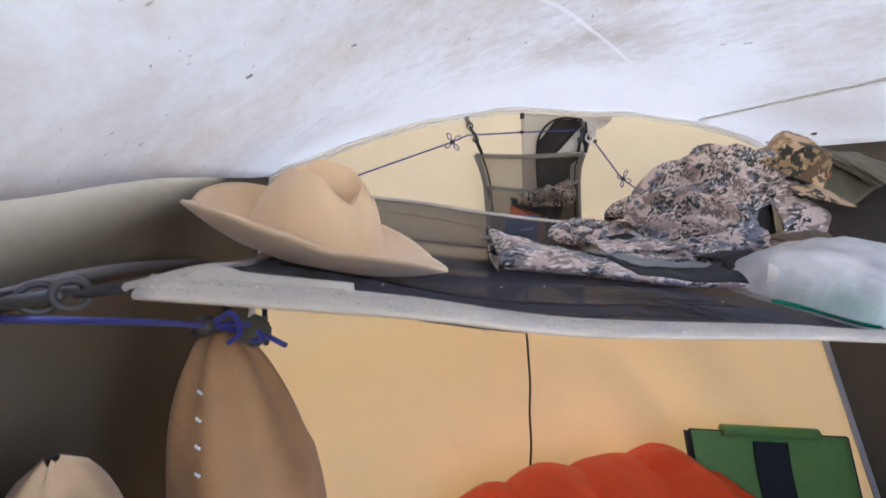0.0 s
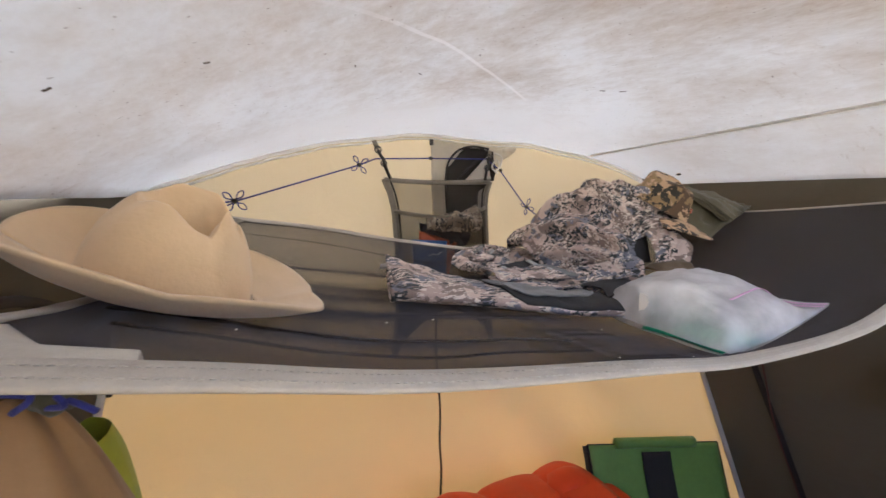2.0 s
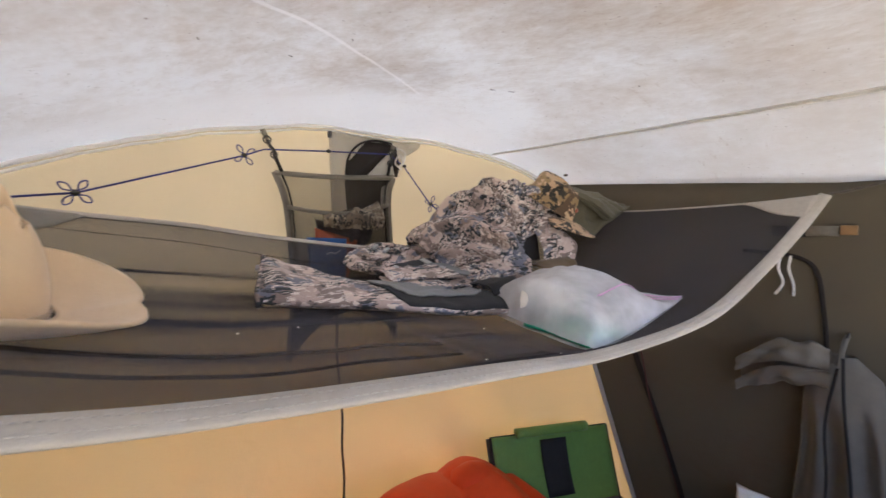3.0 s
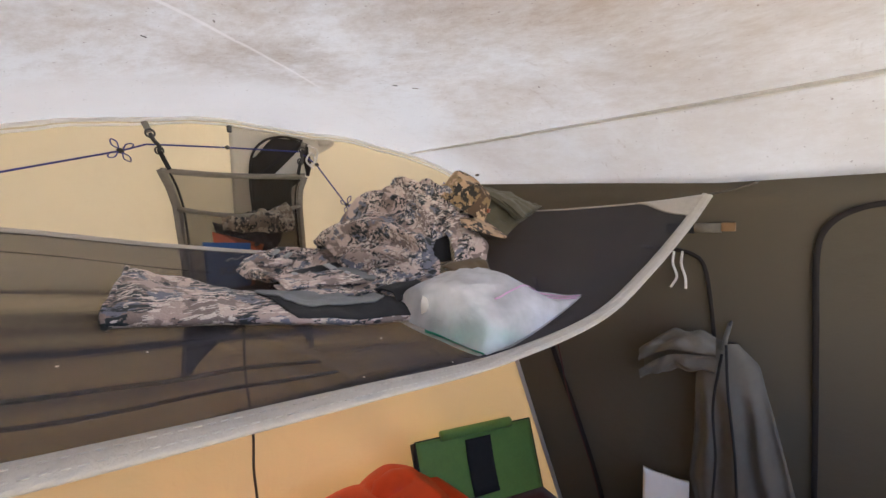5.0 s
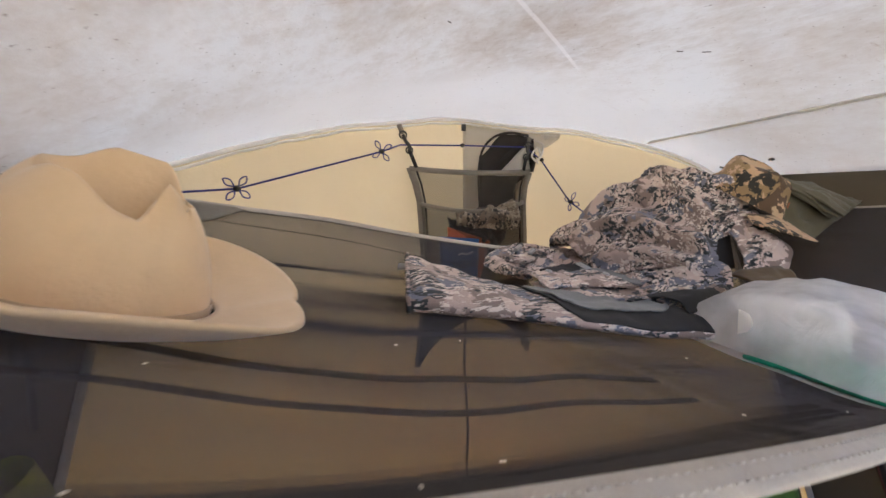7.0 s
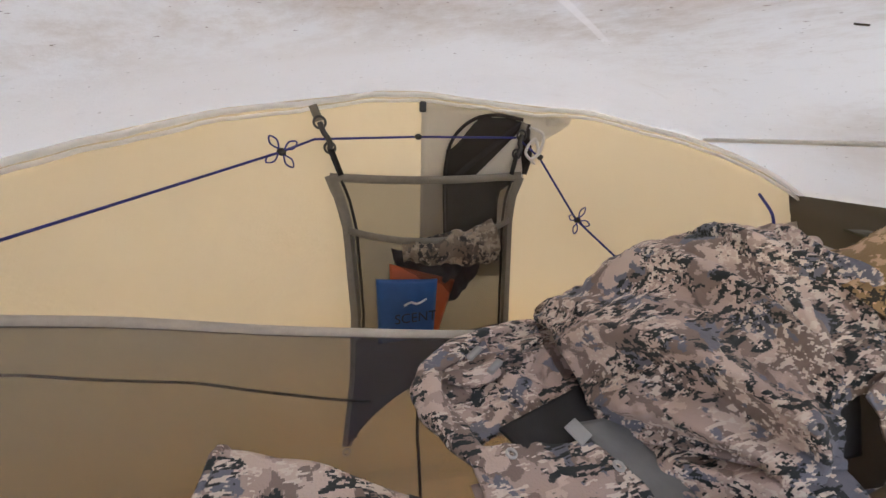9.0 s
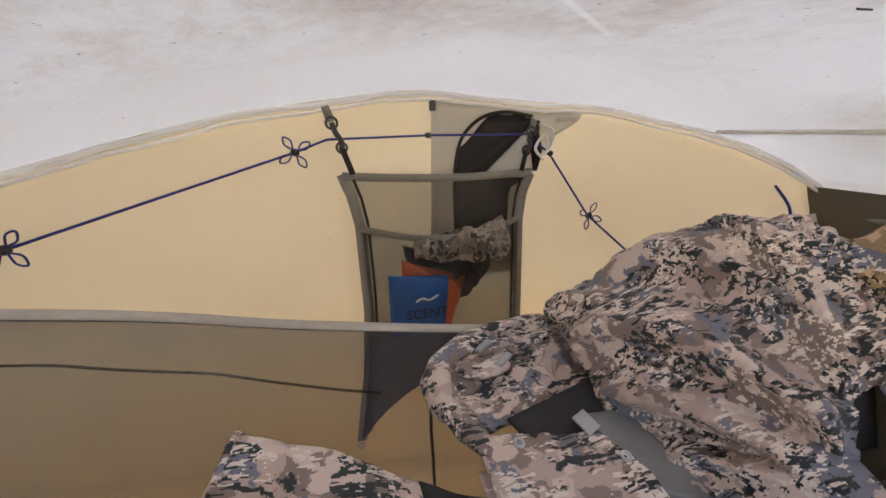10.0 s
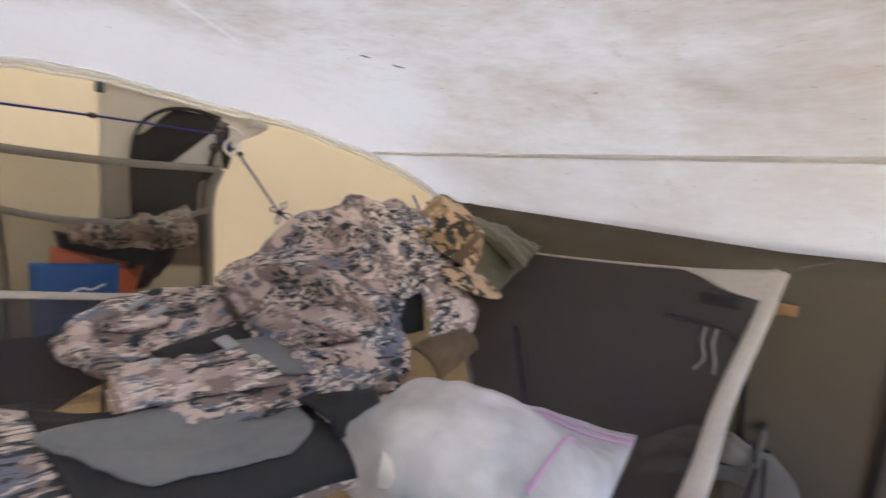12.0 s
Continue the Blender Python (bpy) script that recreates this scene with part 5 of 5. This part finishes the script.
def yellow_skin(u, v):
    a = 2 * math.pi * u
    t = 1 - v
    r = 0.04 + 0.04 * math.sin(math.pi * min(1, t + 0.1)) ** 0.7
    return -0.125 + 0.04 * t + 0.5 * r * math.cos(a), 0.66 + 0.9 * r * math.sin(a), 1.13 - 0.32 * t + 0.01 * noise.noise(Vector((math.cos(a) * 2, math.sin(a) * 2, t * 4)))


part("bag_body", sheet(yellow_skin, 32, 20), YELLOW, strap_bag)
part("bag_trim", tube([Vector(yellow_skin(0.78, i / 16)) for i in range(17)], 0.010, 8), BLACK, strap_bag)
part("bag_loop", tube(smooth_path([(-0.105, 0.70, 1.16), (-0.10, 0.69, 1.24), (-0.09, 0.68, 1.33)]), 0.004, 8), BLACK, strap_bag)

pale_sack = thing("tan_sack", (-0.19, 0.32, 1.25), "pale tan cloth sack hanging beside the side wall", "sack")


def pale_skin(u, v):
    a = 2 * math.pi * u
    t = 1 - v
    r = 0.006 + 0.066 * min(1, t / 0.5) ** 0.55 - 0.02 * step(0.7, 1.0, t)
    return -0.185 - 0.03 * t + 0.8 * r * math.cos(a), 0.32 + r * math.sin(a), 1.215 - 0.26 * t + 0.004 * noise.noise(Vector((math.cos(a) * 2, math.sin(a) * 2, t * 4)))


part("sack_body", sheet(pale_skin, 32, 20), cloth("pale_tan_cotton", (0.45, 0.31, 0.17), (0.36, 0.24, 0.12), 20), pale_sack)

# ---- east wall: zippers, tab, strings, coat ----
window_3 = thing("window_3", on_east(0.1, 1.2), "zipped window outline in the olive side wall", "tent window", "", "structure")
part("zipper", strip(smooth_path([on_east(y, z, 0.010) for y, z in ((0.40, 1.285), (0.32, 1.282), (0.265, 1.268), (0.238, 1.235), (0.226, 1.15), (0.218, 1.03), (0.212, 0.85), (0.205, 0.6))]), 0.011, 0.004, (-1, 0, 0)), ZIP, window_3)
part("zipper", strip(smooth_path([on_east(y, z, 0.010) for y, z in ((-0.30, 1.405), (-0.12, 1.402), (-0.05, 1.385), (-0.008, 1.345), (0.006, 1.28), (0.002, 1.1), (-0.005, 0.85), (-0.012, 0.5))]), 0.013, 0.004, (-1, 0, 0)), ZIP, window_3)
door_1 = thing("door_1", on_east(0.7, 0.6), "closed zipper of a side opening beside the tent corner", "tent door", "", "structure")
part("zipper", strip(smooth_path([on_east(y, z, 0.010) for y, z in ((0.80, 1.15), (0.76, 0.88), (0.69, 0.6), (0.63, 0.33), (0.60, 0.1))]), 0.022, 0.004, (-1, 0, 0)), ZIP, door_1)
part("zipper_cord", strip(smooth_path([on_east(y, z, 0.012) for y, z in ((0.765, 1.1), (0.73, 0.87), (0.71, 0.66), (0.645, 0.36), (0.61, 0.1))]), 0.006, 0.003, (-1, 0, 0)), cloth("dark_red_cord", (0.10, 0.03, 0.02)), door_1)
tab = thing("webbing_loop", on_east(0.23, 1.345), "dark webbing strap with a tan leather end on the wall", "strap")
part("webbing", strip([on_east(y, 1.343, 0.008) for y in (0.33, 0.29, 0.26)], 0.028, 0.004, (-1, 0, 0)), BLACK, tab)
part("webbing", strip([on_east(y, 1.345, 0.010) for y in (0.26, 0.225, 0.195)], 0.026, 0.004, (-1, 0, 0)), BAND, tab)
part("tab_end", block(on_east(0.18, 1.348, 0.012), (0.010, 0.032, 0.024), 0.003), cloth("tan_leather", (0.33, 0.19, 0.08)), tab)
strings = thing("tie_strings", on_east(0.31, 1.22), "two short white tie strings on the olive wall", "string")
for dy in (0.0, -0.022):
    part("string", strip(smooth_path([on_east(0.312 + dy, 1.277, 0.012), on_east(0.316 + dy, 1.24, 0.016), on_east(0.308 + dy, 1.20, 0.012), on_east((0.325 if dy == 0 else 0.285), 1.165, 0.014)]), 0.007, 0.002, (-1, -0.4, 0)), WHITECORD, strings)

coat = thing("hanging_coat", on_east(0.18, 0.9, 0.05), "grey-taupe nylon coat hanging by its loop on the side wall", "coat")


def coat_skin(u, v):
    """u round the hanging cloth, v from the top to the bottom."""
    a = 2 * math.pi * u
    half = curve([(0, 0.03), (0.08, 0.075), (0.2, 0.085), (0.45, 0.105), (0.7, 0.13), (1, 0.115)], v)
    deep = curve([(0, 0.02), (0.2, 0.05), (0.6, 0.06), (1, 0.06)], v)
    z = lerp(1.02, 0.36, v)
    pleat = 1 + 0.16 * math.sin(a * 9 + 1.4 * noise.noise(Vector((v * 3, a, 0)))) * step(0.1, 0.4, v)
    y = curve([(0, 0.19), (0.3, 0.165), (1, 0.14)], v) + half * math.cos(a) * (1 + 0.05 * noise.noise(Vector((a, v * 5, 2))))
    x = east_x(z) - 0.010 - deep * (1 + math.sin(a)) * 0.75 * pleat
    return x, y, z


part("coat_body", sheet(coat_skin, 96, 40), COAT, coat)


def lobe(u, v):
    a = 2 * math.pi * u
    c = Vector((0, 0.20, 0.985)).lerp(Vector((0, 0.405, 0.925)), v) + Vector((0, 0, 0.035 * math.sin(math.pi * v)))
    r = 0.058 * (1 - 0.35 * v) * (0.75 + 0.25 * step(0, 0.2, v))
    f = 1 + 0.15 * math.sin(a * 4 + v * 5) + 0.5 * noise.noise(Vector((math.cos(a) * 1.5, math.sin(a) * 1.5, v * 4)))
    z = c.z + r * math.sin(a) * f - 0.03 * v * (math.sin(a) < 0)
    return east_x(z) - 0.045 - 0.55 * r * (1 + math.cos(a)) * f, c.y, z


part("hood", sheet(lobe, 40, 24), COAT, coat)
part("drawcord", tube(smooth_path([on_east(0.175, 1.03, 0.09), on_east(0.165, 0.9, 0.13), on_east(0.15, 0.7, 0.135), on_east(0.145, 0.5, 0.14)]), 0.0035, 8), BLACK, coat)
part("drawcord", tube(smooth_path([on_east(0.185, 1.0, 0.09), on_east(0.2, 0.85, 0.13), on_east(0.195, 0.68, 0.14), on_east(0.21, 0.48, 0.14)]), 0.0035, 8), BLACK, coat)
part("hanging_loop", strip(smooth_path([on_east(0.185, 1.0, 0.07), on_east(0.182, 1.04, 0.05), on_east(0.178, 1.075, 0.012)]), 0.012, 0.004, (-1, 0, 0)), COAT, coat)
part("wall_hook", ring(on_east(0.178, 1.07, 0.010), 0.009, 0.003, (0, 1, 0.2)), BUCKLE, coat)

# ---- below the loft: bed, sleeping bag, chair ----
bed = thing("bed_platform", (0.7, 0.5, 0.0), "dark mattress along the tent floor under the loft", "mattress")
part("mattress", block((0.66, 0.55, 0.16), (1.5, 0.98, 0.30), 0.05), cloth("dark_brown_ticking", (0.10, 0.08, 0.055), (0.07, 0.055, 0.04), 20), bed)
sleeping = thing("sleeping_bag", (0.85, 0.95, 0.31), "puffy orange quilted sleeping bag heaped on the bed", "sleeping bag")


def quilt(u, v):
    x = lerp(0.25, 1.25, u)
    top = curve([(0.25, 0.40), (0.45, 0.505), (0.65, 0.535), (0.88, 0.50), (1.0, 0.505), (1.12, 0.50), (1.25, 0.42)], x)
    a = math.pi * v
    seam = abs(math.sin(u * 13 + 0.4 * math.sin(v * 6))) ** 0.5
    r = (top - 0.31) * (0.84 + 0.16 * seam)
    return x + 0.015 * noise.noise(Vector((u * 6, v * 6, 0))), 0.98 - 0.26 * math.cos(a) * (0.9 + 0.1 * seam), 0.31 + r * math.sin(a) ** 0.7


part("quilted_shell", sheet(quilt, 90, 28, 0.006), ORANGE, sleeping)
hump = bmesh.new()
ball((1.06, 1.02, 0.455), 0.085, (1.1, 1.0, 0.72), hump, 0.10)
part("hood", hump, ORANGE, sleeping)

chair = thing("camp_chair", (1.45, 1.0, 0.0), "green fabric camp chair back with a black patch", "camp chair")
CTL, CTR, CBR, CBL = Vector((1.201, 1.086, 0.538)), Vector((1.714, 0.912, 0.499)), Vector((1.665, 0.815, 0.245)), Vector((1.165, 0.985, 0.285))
cn = (CTR - CTL).cross(CBL - CTL).normalized()
if cn.y > 0:
    cn = -cn


def chair_at(u, v, out=0.0):
    return CTL.lerp(CTR, u).lerp(CBL.lerp(CBR, u), v) + cn * (out - 0.012 * math.sin(math.pi * u) * math.sin(math.pi * v))


part("backrest", sheet(lambda u, v: chair_at(u, v, 0.0), 24, 16, 0.006), GREEN, chair)
part("pocket_roll", tube([chair_at(lerp(0.2, 0.8, i / 12), -0.02, 0.012) for i in range(13)], 0.020, 12), GREEN, chair)
part("patch", sheet(lambda u, v: chair_at(lerp(0.39, 0.61, u), lerp(0.10, 0.85, v), 0.010), 8, 8, 0.003), BLACK, chair, "black hook-and-loop patch")
for u in (0.0, 1.0):
    part("edge_piping", tube([chair_at(u, i / 12, 0.002) for i in range(13)], 0.005, 6), BLACK, chair)
    part("frame_tube", tube([chair_at(u, 0.02, -0.02), chair_at(u, 1.0, -0.02), Vector((chair_at(u, 1.0).x, chair_at(u, 1.0).y + 0.05, 0.01))], 0.010, 10), BUCKLE, chair)
part("top_piping", tube([chair_at(i / 16, 0.0, 0.002) for i in range(17)], 0.004, 6), BLACK, chair)
part("seat", sheet(lambda u, v: chair_at(u, 1.0).lerp(chair_at(u, 1.0) + Vector((-0.06, -0.30, -0.02)), v), 12, 8, 0.01), RED, chair, "dark red seat cloth")
for u in (0.04, 0.96):
    foot = chair_at(u, 1.0) + Vector((-0.06, -0.28, -0.03))
    part("leg", tube([foot, Vector((foot.x, foot.y, 0.01))], 0.010, 10), BUCKLE, chair)

paper = thing("paper_bag", (1.66, 0.33, 0.42), "white paper packet at the foot of the side wall", "packet")
flat_pack([(1.60, 0.40, 0.30), (1.63, 0.27, 0.30), (1.665, 0.28, 0.52), (1.635, 0.41, 0.53)], 0.02, 0.01, PAPER, "wrapper", paper)
box = thing("storage_box", (1.58, 0.36, 0.0), "dark plastic storage box by the side wall", "box")
part("box_body", block((1.56, 0.34, 0.15), (0.30, 0.42, 0.30), 0.02), BUCKLE, box)

# ---- bits caught on the roof, crumbs on the loft ----
rng = random.Random(5)
for x, y, size, turn in ((0.388, 0.714, 0.010, 40), (0.905, 0.69, 0.016, -25), (0.86, 0.71, 0.012, -20), (-0.05, 0.40, 0.005, 10), (0.24, 0.62, 0.007, 80), (0.05, 0.48, 0.006, 20), (0.45, 0.60, 0.006, 60), (1.05, 0.45, 0.006, 15)):
    bit = thing("twig", (x, y, roof_z(x, y) - 0.002), "tiny dry twig caught on the roof canvas", "debris", "bits on the roof")
    a = radians(turn)
    d = Vector((math.cos(a), math.sin(a), 0)) * size * 0.5
    c = Vector((x, y, 0))
    part("stem", tube([Vector((p.x, p.y, roof_z(p.x, p.y) - 0.0015)) for p in (c - d, c - d * 0.3 + Vector((0, 0.001, 0)), c + d * 0.4, c + d)], 0.0008, 6), DARKCORD, bit)
for k in range(14):
    u, v = rng.uniform(0.1, 0.75), rng.uniform(0.05, 0.45)
    p = loft(u, v)
    crumb = part("crumb", block(p + Vector((0, 0, 0.0015)), (rng.uniform(0.0015, 0.004), 0.0012, 0.001), 0.0002, None, pose(0, 0, 0, 0, 0, rng.uniform(0, 180))), PAPER)
    tagged(crumb, "tiny pale crumb lying on the black mesh", "debris", "crumbs on the loft")
